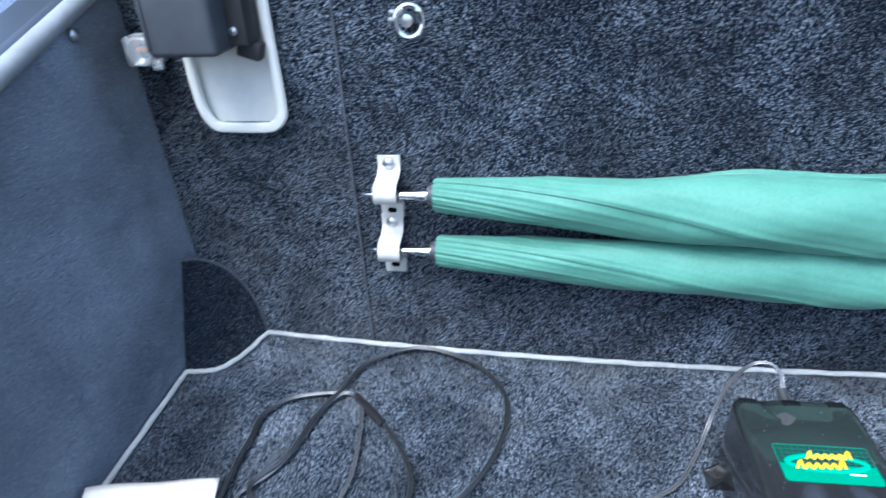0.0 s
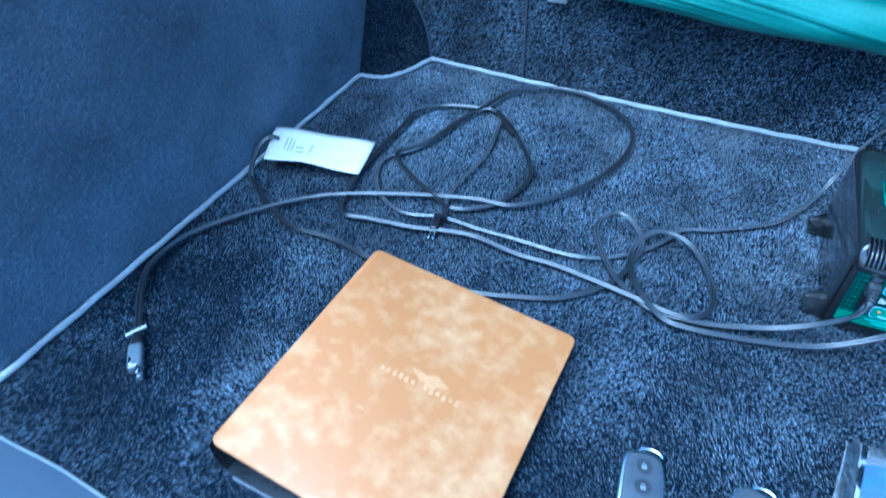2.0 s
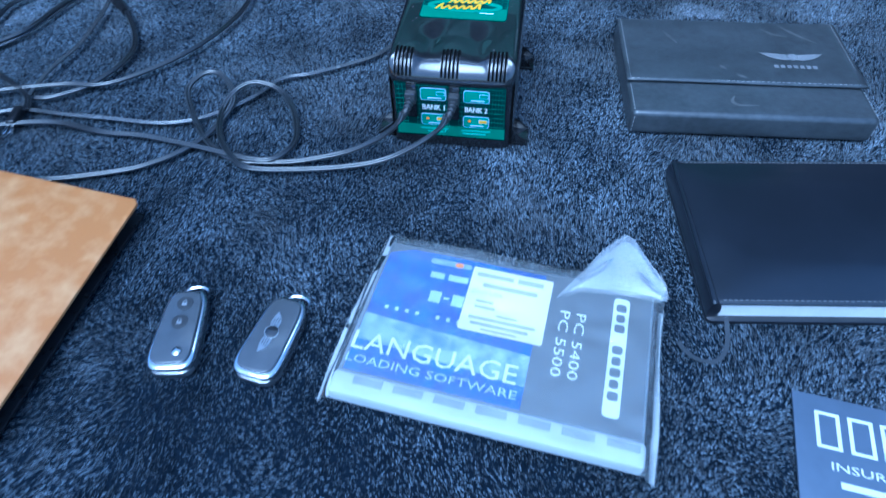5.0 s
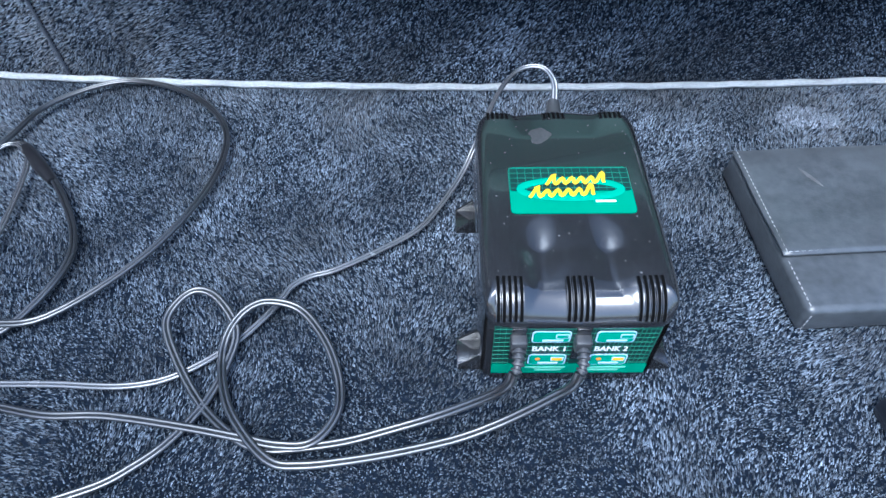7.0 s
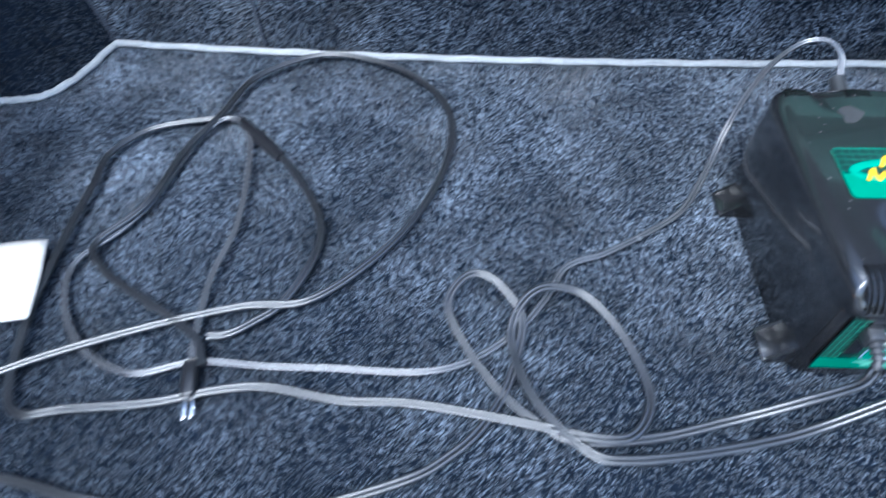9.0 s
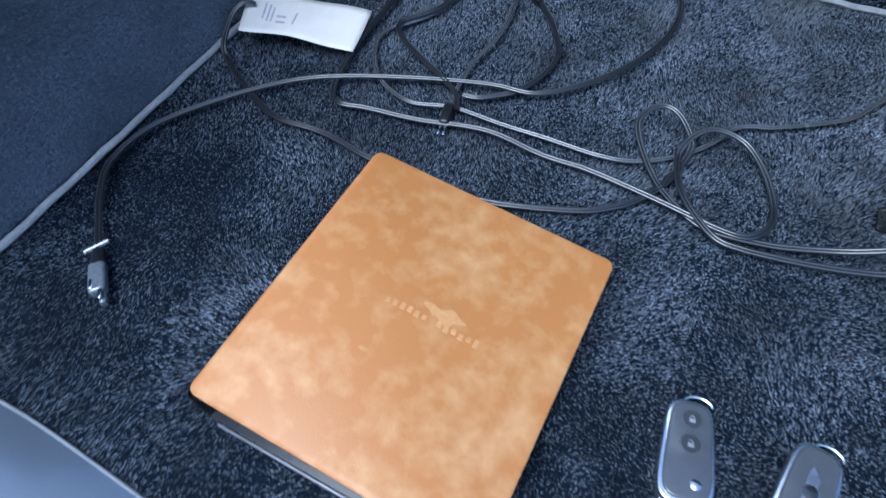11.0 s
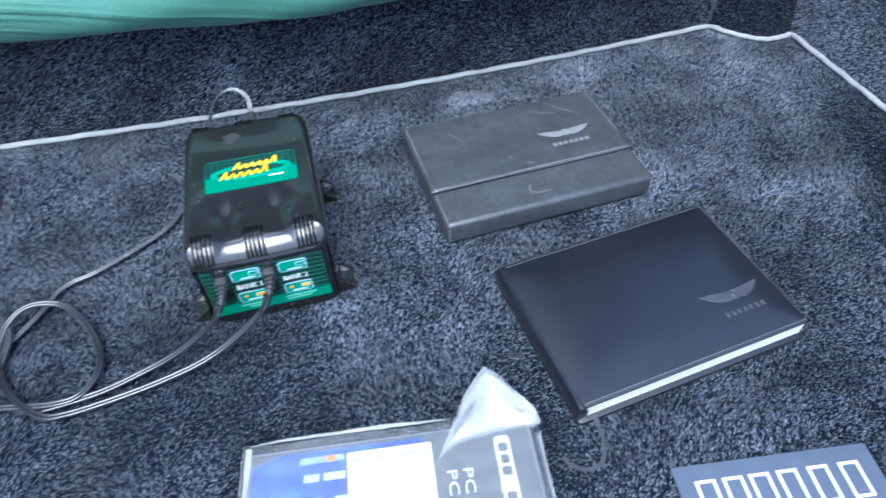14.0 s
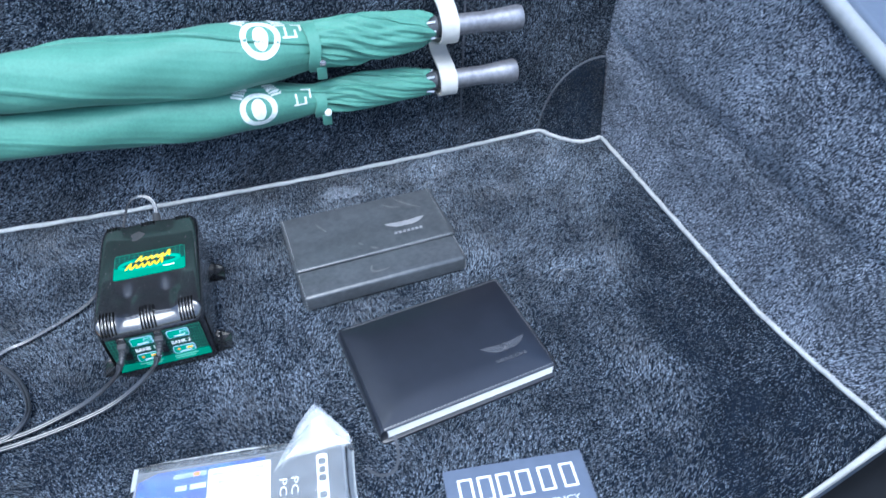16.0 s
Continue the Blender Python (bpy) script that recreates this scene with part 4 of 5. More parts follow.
def umbrella(z0, z1, r_of, seed, label):
    """A rolled umbrella along x; r_of gives its girth along the length."""
    x0, x1 = -0.070, 0.640
    root = thing("umbrella", pose(0, 0.557, 0), label, "umbrella", "umbrellas on the bulkhead")

    def axis(x):
        return z0 + (z1 - z0) * (x - x0) / (x1 - x0) - 0.009 * near(x)

    def near(x):
        """How far the slim end leans back to the bulkhead."""
        return max(0.0, (0.24 - x) / 0.31) ** 1.3

    def canopy(u, v):
        x = x0 + (x1 - x0) * u
        a = 2 * math.pi * v
        r = r_of(x)
        twist = 0.62 * u if x < 0.49 else 0.489 + 1.3 * (u - 0.789)
        a = 2 * math.pi * (v + twist)
        q = v + 0.05 * math.sin(2 * math.pi * v + seed)
        w = (3 * q + 0.1 * seed) % 1.0
        w2 = (12 * v + (0.9 * noise.noise((14 * u, 4 * v, 2 + seed)) if x > 0.485 else 0.0)) % 1.0
        gather = max(0.0, 1 - abs(x - 0.495) / 0.05)
        w3 = (23 * v + 0.3 * math.sin(9 * u)) % 1.0
        rough = noise.noise((7 * u, 5 * v, seed)) + 0.6 * noise.noise((19 * u, 11 * v, seed + 4))
        fold = 0.085 * (w - 0.5) + 0.028 * max(0.0, 1 - abs(w - 0.96) / 0.035) + 0.10 * (x > 0.485) * rough + 0.02 * rough + (0.006 + 0.12 * (x > 0.49) + 0.06 * max(0.0, 1 - u / 0.35)) * (abs(2 * w2 - 1) - 0.5) + (0.006 + 0.05 * max(0.0, 1 - u / 0.28) + 0.04 * (x > 0.5)) * (abs(2 * w3 - 1) - 0.5)
        wob = 0.05 * math.sin(23 * u + 3 * a + seed) * min(1, 6 * u)
        k = r * (1 + fold + wob - 0.1 * gather)
        if u < 0.004 or u > 0.996:
            k *= 0.93
        sag = (-0.010 if seed == 1 else -0.004) * math.sin(math.pi * u)
        return (x + 0.006 * math.sin(4 * a + seed) * (u > 0.99), min(0.036, k * 0.93 * math.cos(a) + 0.024 * near(x)), axis(x) + sag + k * math.sin(a))

    part("canopy", grid(170, 220, canopy), NYLON, root, "rolled green nylon canopy")
    part("ferrule", turned(lathe([(0.0005, -0.148), (0.0022, -0.146), (0.0030, -0.125), (0.0036, -0.106), (0.0052, -0.0885), (0.0058, -0.086), (0.0058, -0.072), (0.003, -0.071)], 14, "x"), Matrix.Translation((0, 0.022, axis(x0)))), CHROME, root, "chrome ferrule")
    part("tip_cap", turned(lathe([(0.004, -0.078), (0.009, -0.0765), (0.0105, -0.071), (0.0105, -0.060)], 16, "x"), Matrix.Translation((0, 0.023, axis(x0)))), DARK_TRIM, root, "dark tip collar")
    part("shaft", turned(lathe([(0.006, 0.60), (0.006, 0.68)], 12, "x"), Matrix.Translation((0, 0, axis(0.64)))), STEEL, root)
    part("runner", turned(lathe([(0.010, 0.632), (0.0135, 0.636), (0.0135, 0.650), (0.0115, 0.652), (0.0115, 0.657), (0.0135, 0.659), (0.0135, 0.666), (0.010, 0.668)], 18, "x"), Matrix.Translation((0, 0, axis(0.64)))), DARK_TRIM, root)
    part("handle", turned(lathe([(0.0085, 0.664), (0.0125, 0.668), (0.0130, 0.690), (0.0125, 0.715), (0.0140, 0.735), (0.0155, 0.752), (0.0160, 0.762), (0.0150, 0.7655), (0.012, 0.766)], 22, "x"), Matrix.Translation((0, -0.002, axis(0.70)))), GUNMETAL, root, "grey metallic handle")
    for k in range(8):
        a = 2 * math.pi * k / 8
        part("rib_tip", sweep([Vector((0.630, 0.013 * math.cos(a), axis(0.63) + 0.013 * math.sin(a))), Vector((0.646, 0.015 * math.cos(a), axis(0.64) + 0.015 * math.sin(a)))], ring(0.0016, 6)), STEEL, root)
    rr = r_of(0.492) * 1.0
    band = part("tie_band", sweep([Vector((0.492 + 0.002 * math.sin(3 * a), min(0.036, rr * math.cos(a)), axis(0.49) - 0.0075 + rr * math.sin(a))) for a in np.linspace(0, 2 * math.pi, 28, endpoint=False)], [(-0.0011, -0.0068), (0.0011, -0.0068), (0.0011, 0.0068), (-0.0011, 0.0068)], up=(1, 0, 0), closed=True), NYLON, root)
    part("tie_tail", turned(box((-0.005, -0.001, -0.018), (0.007, 0.001, 0.0), 0.0008), pose(0.497, -rr * 0.9, axis(0.49) - 0.010 - rr * 0.45, 14, 0, -6)), NYLON, band)
    part("press_stud", turned(lathe([(0.0005, 0.003), (0.004, 0.0025), (0.0048, 0.0005), (0.0048, -0.001)], 14, "y"), pose(0.500, -rr * 0.98, axis(0.49) - 0.015, 0, 0, 0)), CHROME if seed == 1 else WHITE_INK, band)

    # white roundel and broken lettering, as plain shapes wrapped on the cloth
    def on_cloth(x, t, lift=1.035):
        uu = (x - x0) / (x1 - x0)
        q = canopy(uu, (t / (2 * math.pi) - (0.62 * uu if x < 0.49 else 0.489 + 1.3 * (uu - 0.789))) % 1.0)
        y, z = q[1], q[2] - axis(x)
        return Vector((x, y * lift, axis(x) + z * lift))

    def patch(cx, ct, rx, rt, r_in=0.0, n=40, a0=0.0, a1=2 * math.pi):
        b = bmesh.new()
        rows = []
        for i in range(n + 1):
            a = a0 + (a1 - a0) * i / n
            rows.append([b.verts.new(on_cloth(cx + rx * k * math.cos(a), ct + rt * k * math.sin(a))) for k in np.linspace(1.0, max(r_in, 0.02), 5)])
        for p, q in zip(rows, rows[1:]):
            for k in range(4):
                b.faces.new((p[k], p[k + 1], q[k + 1], q[k]))
        return b

    c, mx = (math.pi * 0.70, 0.434) if seed == 1 else (math.pi * 0.90, 0.416)
    part("roundel", patch(mx, c, 0.0225, 0.74, 0.70), CLOTH_PRINT, root, "white printed roundel")
    part("roundel_bar", patch(mx, c, 0.0085, 0.46, 0.02), CLOTH_PRINT, root)
    for sx in (-1, 1):
        for k in range(5):
            part("wing_bar", grid(5, 4, lambda u, v: on_cloth(mx + sx * (0.017 - 0.0022 * k + 0.013 * u), c - 0.60 - 0.13 * k + 0.11 * v - 0.12 * u)), CLOTH_PRINT, root)
    for xa, xb, ta, tb in ((0.462, 0.4645, -0.5, 0.15), (0.459, 0.476, 0.05, 0.14), (0.473, 0.4755, -0.3, 0.1), (0.4795, 0.482, -0.75, -0.2), (0.470, 0.4815, -0.75, -0.66)):
        part("print_bar", grid(3, 5, lambda u, v: on_cloth(xa + (xb - xa) * u, c + ta + (tb - ta) * v)), CLOTH_PRINT, root)
    return root


def girth(peaks):
    xs, rs = zip(*peaks)
    return lambda x: float(np.interp(x, xs, rs))


umbrella(0.2315, 0.2290, girth([(-0.07, 0.0165), (0.0, 0.0215), (0.08, 0.0268), (0.18, 0.0335), (0.28, 0.0385), (0.38, 0.039), (0.45, 0.0335), (0.49, 0.0285), (0.53, 0.028), (0.58, 0.0265), (0.62, 0.022), (0.64, 0.019)]), 1,
         "rolled green nylon umbrella with a grey handle strapped to the bulkhead")
umbrella(0.1640, 0.1540, girth([(-0.07, 0.0165), (0.0, 0.020), (0.08, 0.0245), (0.18, 0.028), (0.28, 0.031), (0.36, 0.0315), (0.42, 0.0285), (0.47, 0.0225), (0.49, 0.020), (0.53, 0.0225), (0.58, 0.0225), (0.62, 0.020), (0.64, 0.0175)]), 2,
         "slimmer rolled green umbrella with a grey handle below the other")


def strap_clip(z, dx):
    """A short leather strap buttoned over a ferrule."""
    root = thing("umbrella_strap", pose(-0.116 + dx, back_y(-0.116), z), "pale grey leather strap with a brass stud over an umbrella tip", "strap", "umbrella straps")
    prof = [(0.0, -0.030), (-0.0015, -0.026), (-0.003, -0.020), (-0.014, -0.014), (-0.044, -0.0085), (-0.052, -0.002), (-0.0515, 0.005), (-0.044, 0.011), (-0.016, 0.015), (-0.007, 0.020), (-0.005, 0.027), (-0.005, 0.034)]
    prof = smooth_path([(0, y * 0.72, zz) for y, zz in prof], 4)
    part("strap_band", sweep(prof, [(-0.0013, -0.012), (0.0013, -0.012), (0.0013, 0.012), (-0.0013, 0.012)], up=(1, 0, 0)), STRAP, root)
    foot = part("foot", box((-0.012, -0.008, -0.038), (0.012, -0.002, -0.020), 0.001), STRAP, root)
    part("foot_slot", turned(prism(round_rect(0.010, 0.006, 0.0029, 5), 0, 0.0004), pose(0, -0.0078, -0.028, 90, 0, 0)), SLOT, foot)
    for h, d in ((0.026, -0.0065),):
        part("stud", turned(lathe([(0.001, 0.0035), (0.004, 0.003), (0.006, 0.0012), (0.006, -0.001)], 16, "y"), pose(0, d, h)), STEEL, root, "domed metal stud")


strap_clip(0.2230, -0.004)
strap_clip(0.1530, -0.006)
root = thing("umbrella_strap", pose(0.663, back_y(0.663), 0.195), "pale grey leather strap over both umbrella handles", "strap", "umbrella straps")
prof = [(-0.002, 0.085), (-0.010, 0.070), (-0.040, 0.060), (-0.056, 0.045), (-0.056, 0.026), (-0.046, 0.014), (-0.020, 0.004), (-0.012, -0.003), (-0.020, -0.012), (-0.044, -0.020), (-0.056, -0.030), (-0.057, -0.048), (-0.046, -0.058), (-0.012, -0.062), (-0.002, -0.066)]
part("strap_band", sweep(smooth_path([(0, y * 1.26, z) for y, z in prof], 4), [(-0.0014, -0.0115), (0.0014, -0.0115), (0.0014, 0.0115), (-0.0014, 0.0115)], up=(1, 0, 0)), STRAP, root)
part("stud", turned(lathe([(0.001, 0.0035), (0.003, 0.003), (0.0048, 0.0012), (0.0048, -0.001)], 16, "y"), pose(0, -0.0175, -0.002)), STEEL, root)

# ---------------------------------------------------------------- ring binder
binder = thing("ring_binder", pose(-0.060, 0.0825, 0, 0, 0, -2.3), "closed tan mottled leather ring binder with black inside on the carpet", "ring binder")
BW, BL = 0.187, 0.211


def top_z(x):
    return 0.0415 - 0.0225 * (x + BW / 2) / BW


bm = bmesh.new()
ol = round_rect(BW, BL, 0.006, 5)
lo = [bm.verts.new((x, y, top_z(x) - 0.0030)) for x, y in ol]
mid = [bm.verts.new((x, y, top_z(x) - 0.0010)) for x, y in ol]
hi = [bm.verts.new((x * 0.985, y * 0.987, top_z(x) + 0.0001)) for x, y in ol]
for a, b in ((lo, mid), (mid, hi)):
    for i in range(len(ol)):
        bm.faces.new((a[i], a[(i + 1) % len(ol)], b[(i + 1) % len(ol)], b[i]))
bm.faces.new(lo[::-1])
bm.faces.new(hi)
cover = part("front_cover", bm, TAN, binder, "tan and cream mottled leather cover")
for k in range(13):
    if k != 6:
        bm = box((-0.030 + k * 0.0052, -0.0022 + 0.0007 * math.sin(k * 3), -0.0002), (-0.0268 + k * 0.0052, 0.0022 - 0.0006 * math.cos(k * 5), 0.0003), 0.0003, 1)
        part("embossed_bar", turned(bm, pose(0.004, 0.003, top_z(0.004) + 0.0001, 0, math.degrees(math.atan(0.0225 / BW)), 0)), TAN_EMBOSS, cover)
part("back_cover", box((-BW / 2 + 0.002, -BL / 2 - 0.001, 0.0), (BW / 2 - 0.002, BL / 2, 0.003), 0.001), BINDER_BLACK, binder, "black back board")
part("board_edge", box((-BW / 2 + 0.010, -BL / 2 - 0.0030, 0.0006), (BW / 2 - 0.001, -BL / 2 - 0.0012, 0.0034), 0.0006, 2), GUNMETAL, binder, "bright grey edging strip")
worn = [(0.012 + 0.013 * math.cos(a) * (1 + 0.3 * math.sin(3 * a)), 0.010 + 0.005 * math.sin(a) * (1 + 0.4 * math.cos(5 * a))) for a in np.linspace(0, 2 * math.pi, 28, endpoint=False)]
dent = [(-0.020 + 0.0035 * math.cos(a) * (1 + 0.2 * math.sin(2 * a)), -0.034 + 0.0014 * math.sin(a)) for a in np.linspace(0, 2 * math.pi, 18, endpoint=False)]
for spot in (worn, dent):
    bm = bmesh.new()
    bm.faces.new([bm.verts.new((x, y, top_z(x) + 0.00022)) for x, y in spot])
    part("worn_spot", bm, PALE_SCUFF, cover, "pale rubbed spot")
part("spine", joined(grid(8, 2, lambda u, v: (-BW / 2 + 0.001 - 0.006 * math.sin(math.pi * u), -BL / 2 + BL * v, 0.0015 + u * 0.038)), grid(8, 2, lambda u, v: (-BW / 2 + 0.0035 - 0.006 * math.sin(math.pi * u), -BL / 2 + BL * v, 0.0015 + u * 0.038))), BINDER_BLACK, binder)
bm = bmesh.new()
ends = []
for y in (-BL / 2 + 0.0012, BL / 2 - 0.004):
    ends.append([bm.verts.new((x, y, z)) for x, z in ((-0.066, 0.0310), (0.086, 0.0115), (0.086, 0.0168), (-0.066, 0.0347))])
for i in range(4):
    bm.faces.new((ends[0][i], ends[0][(i + 1) % 4], ends[1][(i + 1) % 4], ends[1][i]))
bm.faces.new(ends[0])
bm.faces.new(ends[1][::-1])
part("page_block", bm, PAPER, binder, "white page edges")
for y in (-0.085, -0.06, -0.02, 0.02, 0.06, 0.085):
    part("binder_ring", sweep([Vector((-0.070 + 0.013 * math.cos(a), y, 0.022 + 0.013 * math.sin(a))) for a in np.linspace(0, 2 * math.pi, 20, endpoint=False)], ring(0.0014, 6), up=(0, 1, 0), closed=True), STEEL, binder)
part("ring_rail", box((-0.078, -0.097, 0.003), (-0.060, 0.097, 0.0075), 0.0015), STEEL, binder)

# ---------------------------------------------------------------- two key fobs


def fob_outline(w, l, k=1.0, n=44):
    out = []
    for i in range(n):
        a = 2 * math.pi * i / n
        c, s = math.cos(a), math.sin(a)
        x = w / 2 * math.copysign(abs(c) ** 0.48, c)
        y = l / 2 * math.copysign(abs(s) ** 0.40, s)
        x *= 1.0 - 0.10 * (y / (l / 2))
        out.append((x * k, y * k))
    return out


def key_fob(m, label, buttons):
    root = thing("key_fob", m, label, "car key", "car keys")
    W, L = 0.0305, 0.0625
    part("lower_case", prism(fob_outline(W * 0.98, L * 0.985), 0.001, 0.0062, 0.0), KEY_GREY, root)
    part("chrome_frame", joined(prism(fob_outline(W, L), 0.0082, 0.0118, 0.0016, 3)), CHROME, root, "bright chrome frame")
    part("face", prism(fob_outline(W * 0.84, L * 0.91), 0.0118, 0.0140, 0.0012, 3), KEY_GREY, root, "dark grey gloss face")
    part("side_band", prism(fob_outline(W * 0.97, L * 0.98), 0.0060, 0.0084), RUBBER, root)
    loop = [Vector((0.0045 + 0.0085 * math.cos(a), L / 2 - 0.001 + 0.0052 * math.sin(a), 0.0085)) for a in np.linspace(0.0, math.pi, 14)]
    part("key_loop", sweep(loop, ring(0.0011, 8)), CHROME, root)
    part("end_cap", turned(prism(fob_outline(W * 0.95, L * 0.96), 0.0014, 0.0064, 0.0012, 2), Matrix.Translation((0, -0.0017, 0))), STEEL, root, "bright metal end cap")
    if buttons:
        for y in (0.0185, 0.0035):
            b = part("button", turned(lathe([(0.0056, -0.0004), (0.0056, 0.0002), (0.0050, 0.0004), (0.0044, 0.0002), (0.0036, 0.0003), (0.002, 0.0004), (0.0002, 0.0004)], 24), pose(0.0005, y, 0.0140)), BUTTON_GREY, root)
            part("button_mark", joined(turned(box((-0.0017, -0.0022, 0), (0.0017, 0.0, 0.0003), 0.0002, 1), pose(0.0005, y, 0.0144)),
                                       turned(sweep([Vector((0.0013 * math.cos(a), 0.0018 * math.sin(a), 0.0002)) for a in np.linspace(0, math.pi, 9)], ring(0.0003, 5)), pose(0.0005, y, 0.0144))), BUTTON_MARK, b)
        part("release_stud", turned(lathe([(0.0034, -0.0002), (0.0030, 0.0010), (0.0015, 0.0016), (0.0003, 0.0017)], 18), pose(0.0045, -0.0195, 0.0140)), CHROME, root)
    else:
        disc = part("badge_disc", turned(lathe([(0.0046, -0.0002), (0.0042, 0.0010), (0.0022, 0.0015), (0.0003, 0.0016)], 20), pose(0, 0.001, 0.0140)), BLACK_PLASTIC, root)
        part("badge_ring", sweep([Vector((0.0047 * math.cos(a), 0.001 + 0.0047 * math.sin(a), 0.0143)) for a in np.linspace(0, 2 * math.pi, 24, endpoint=False)], ring(0.0004, 6), closed=True), CHROME, disc)
        wing = [(0.0042, -0.0026), (0.0085, -0.0030), (0.0125, -0.0012), (0.0160, 0.0024), (0.0120, 0.0036), (0.0080, 0.0040), (0.0042, 0.0034)]
        for sgn in (-1, 1):
            turn = pose(0.0, 0.001, 0.0139, 0, 0, 90) @ Matrix.Diagonal((sgn, 1, 1, 1))
            feather = part("badge_wing", turned(prism(wing, 0, 0.0005, 0.0002, 1), turn), STEEL, root, "small metal wing")
            for k in range(3):
                part("wing_groove", turned(box((0.0050, -0.0012 + 0.0016 * k, 0.00046), (0.0118 - 0.0008 * k, -0.0008 + 0.0016 * k, 0.0006)), turn), KEY_GREY, feather)
    return root


key_fob(pose(0.1130, 0.0805, 0, 0, 0, 9), "grey and chrome car key with two lock buttons on the carpet", True)
key_fob(pose(0.1775, 0.0835, 0, 0, 0, -9), "grey and chrome car key with a winged badge on the carpet", False)

# ---------------------------------------------------------------- disc case in a polythene bag
case = thing("disc_case", pose(0.3290, 0.1030, 0, 0, 0, -6.8), "milky plastic disc case with blue printed sleeve in a clear bag", "disc case")
part("tray", box((-0.096, -0.063, 0.001), (0.096, 0.0585, 0.0135), 0.002, 2), TRAY_GREY, case, "cloudy grey tray")
sl = part("sleeve", box((-0.093, -0.050, 0.0135), (0.094, 0.056, 0.0150), 0.0005), GREY_PRINT, case, "grey printed sleeve")
part("sleeve_picture", prism([(-0.092, -0.0495), (0.0215, -0.0495), (0.0215, 0.054), (-0.075, 0.054), (-0.092, 0.047)], 0.0150, 0.0152), BLUE_PRINT, sl, "deep blue cover picture")
part("sleeve_cloud", prism([(-0.092, -0.026), (0.0215, -0.034), (0.0215, -0.012), (-0.092, -0.006)], 0.0152, 0.0153), SKY_PRINT, sl, "pale cloud band")
part("spine_bar", box((-0.097, -0.067, 0.003), (0.097, -0.051, 0.0155), 0.0025, 2), CASE_MILKY, case, "white spine with windows")
for k in range(7):
    part("spine_window", box((-0.083 + k * 0.0262, -0.0585, 0.0150), (-0.0635 + k * 0.0262, -0.0528, 0.0158), 0.0006, 1), CASE_HOLE, case)
SLZ = 0.0155
lettering("title_lettering", "LANGUAGE", 0.109, 0.0135, pose(-0.0385, -0.0275, SLZ), WHITE_INK, sl)
lettering("title_lettering", "LOADING SOFTWARE", 0.111, 0.0058, pose(-0.0375, -0.0410, SLZ), PALE_PRINT, sl)
lettering("model_lettering", "PC 5400", 0.050, 0.0066, pose(0.0490, 0.0030, SLZ, 0, 0, -90), WHITE_INK, sl)
lettering("model_lettering", "PC 5500", 0.050, 0.0066, pose(0.0385, 0.0030, SLZ, 0, 0, -90), WHITE_INK, sl)
logo = part("maker_logo", turned(prism(round_rect(0.088, 0.0105, 0.003), 0, 0.0002), pose(0.0745, 0.003, SLZ, 0, 0, -90)), WHITE_INK, sl, "white maker's logo as a plain panel")
part("logo_shapes", turned(joined(*[prism(round_rect(0.0062, 0.0068 - 0.001 * (k % 2), 0.002, cx=-0.036 + k * 0.0082), 0.0002, 0.0004) for k in range(9) if k != 3]), pose(0.0745, 0.003, SLZ, 0, 0, -90)), GREY_PRINT, logo)
part("sleeve_bars", bars([(-0.058, 0.033, -0.048, 0.038), (-0.045, 0.033, -0.031, 0.038), (-0.054, 0.013, -0.046, 0.022), (-0.044, 0.017, -0.040, 0.0185), (-0.038, 0.013, -0.030, 0.022)]
                         + [(-0.081 + k * 0.0072, 0.000 - 0.0006 * k * 0, -0.0785 + k * 0.0072, 0.0028) for k in range(8) if k != 4], SLZ - 0.0002), PALE_PRINT, sl, kind="stuff")
part("sleeve_flash", joined(*[prism(round_rect(0.03 - 0.006 * k, 0.0045, 0.002, cx=-0.046, cy=0.0475), SLZ - 0.0002 + 0.0001 * k, SLZ - 0.0001 + 0.0001 * k) for k in (0, 1)]), SKY_PRINT, sl)
part("sleeve_spark", prism(round_rect(0.006, 0.004, 0.0018, cx=-0.040, cy=0.0475), SLZ, SLZ + 0.0002), ORANGE, sl)
lab = part("stock_label", prism(round_rect(0.0565, 0.0525, 0.0015, cx=-0.0012, cy=0.0232), SLZ, SLZ + 0.0004), TAG_PAPER, case, "white stock label with small print")
part("label_bars", bars([(-0.026, 0.0420, 0.000, 0.0452), (0.003, 0.0418, 0.021, 0.0456), (-0.020, 0.0335, 0.018, 0.0368), (-0.022, 0.0205, -0.010, 0.0222), (-0.022, 0.0158, -0.008, 0.0176),
                         (-0.006, 0.0110, 0.008, 0.0126), (-0.024, 0.0065, 0.021, 0.0090), (-0.022, 0.0022, 0.017, 0.0046), (-0.014, -0.0012, 0.010, 0.0004)], SLZ + 0.0004, 0.0001), FAINT_INK, lab, kind="stuff")
lettering("label_lettering", "DVD USA", 0.021, 0.0034, pose(-0.0155, 0.0285, SLZ + 0.0006), FAINT_INK, lab)


def bag_z(x, y):
    d = max(abs(x) - 0.096, (y - 0.0615), (-0.067 - y), 0.0)
    s = min(1.0, d / 0.007)
    return 0.0156 * (1 - s * s * (3 - 2 * s)) + 0.0040 + 0.0013 * (noise.noise((x * 60, y * 60, 3)) + 0.6 * noise.noise((x * 25 + y * 40, y * 20, 7))) - 0.0016 * max(0.0, 0.25 - abs(noise.noise((x * 38 - y * 22, y * 45 + x * 12, 11)))) * 4


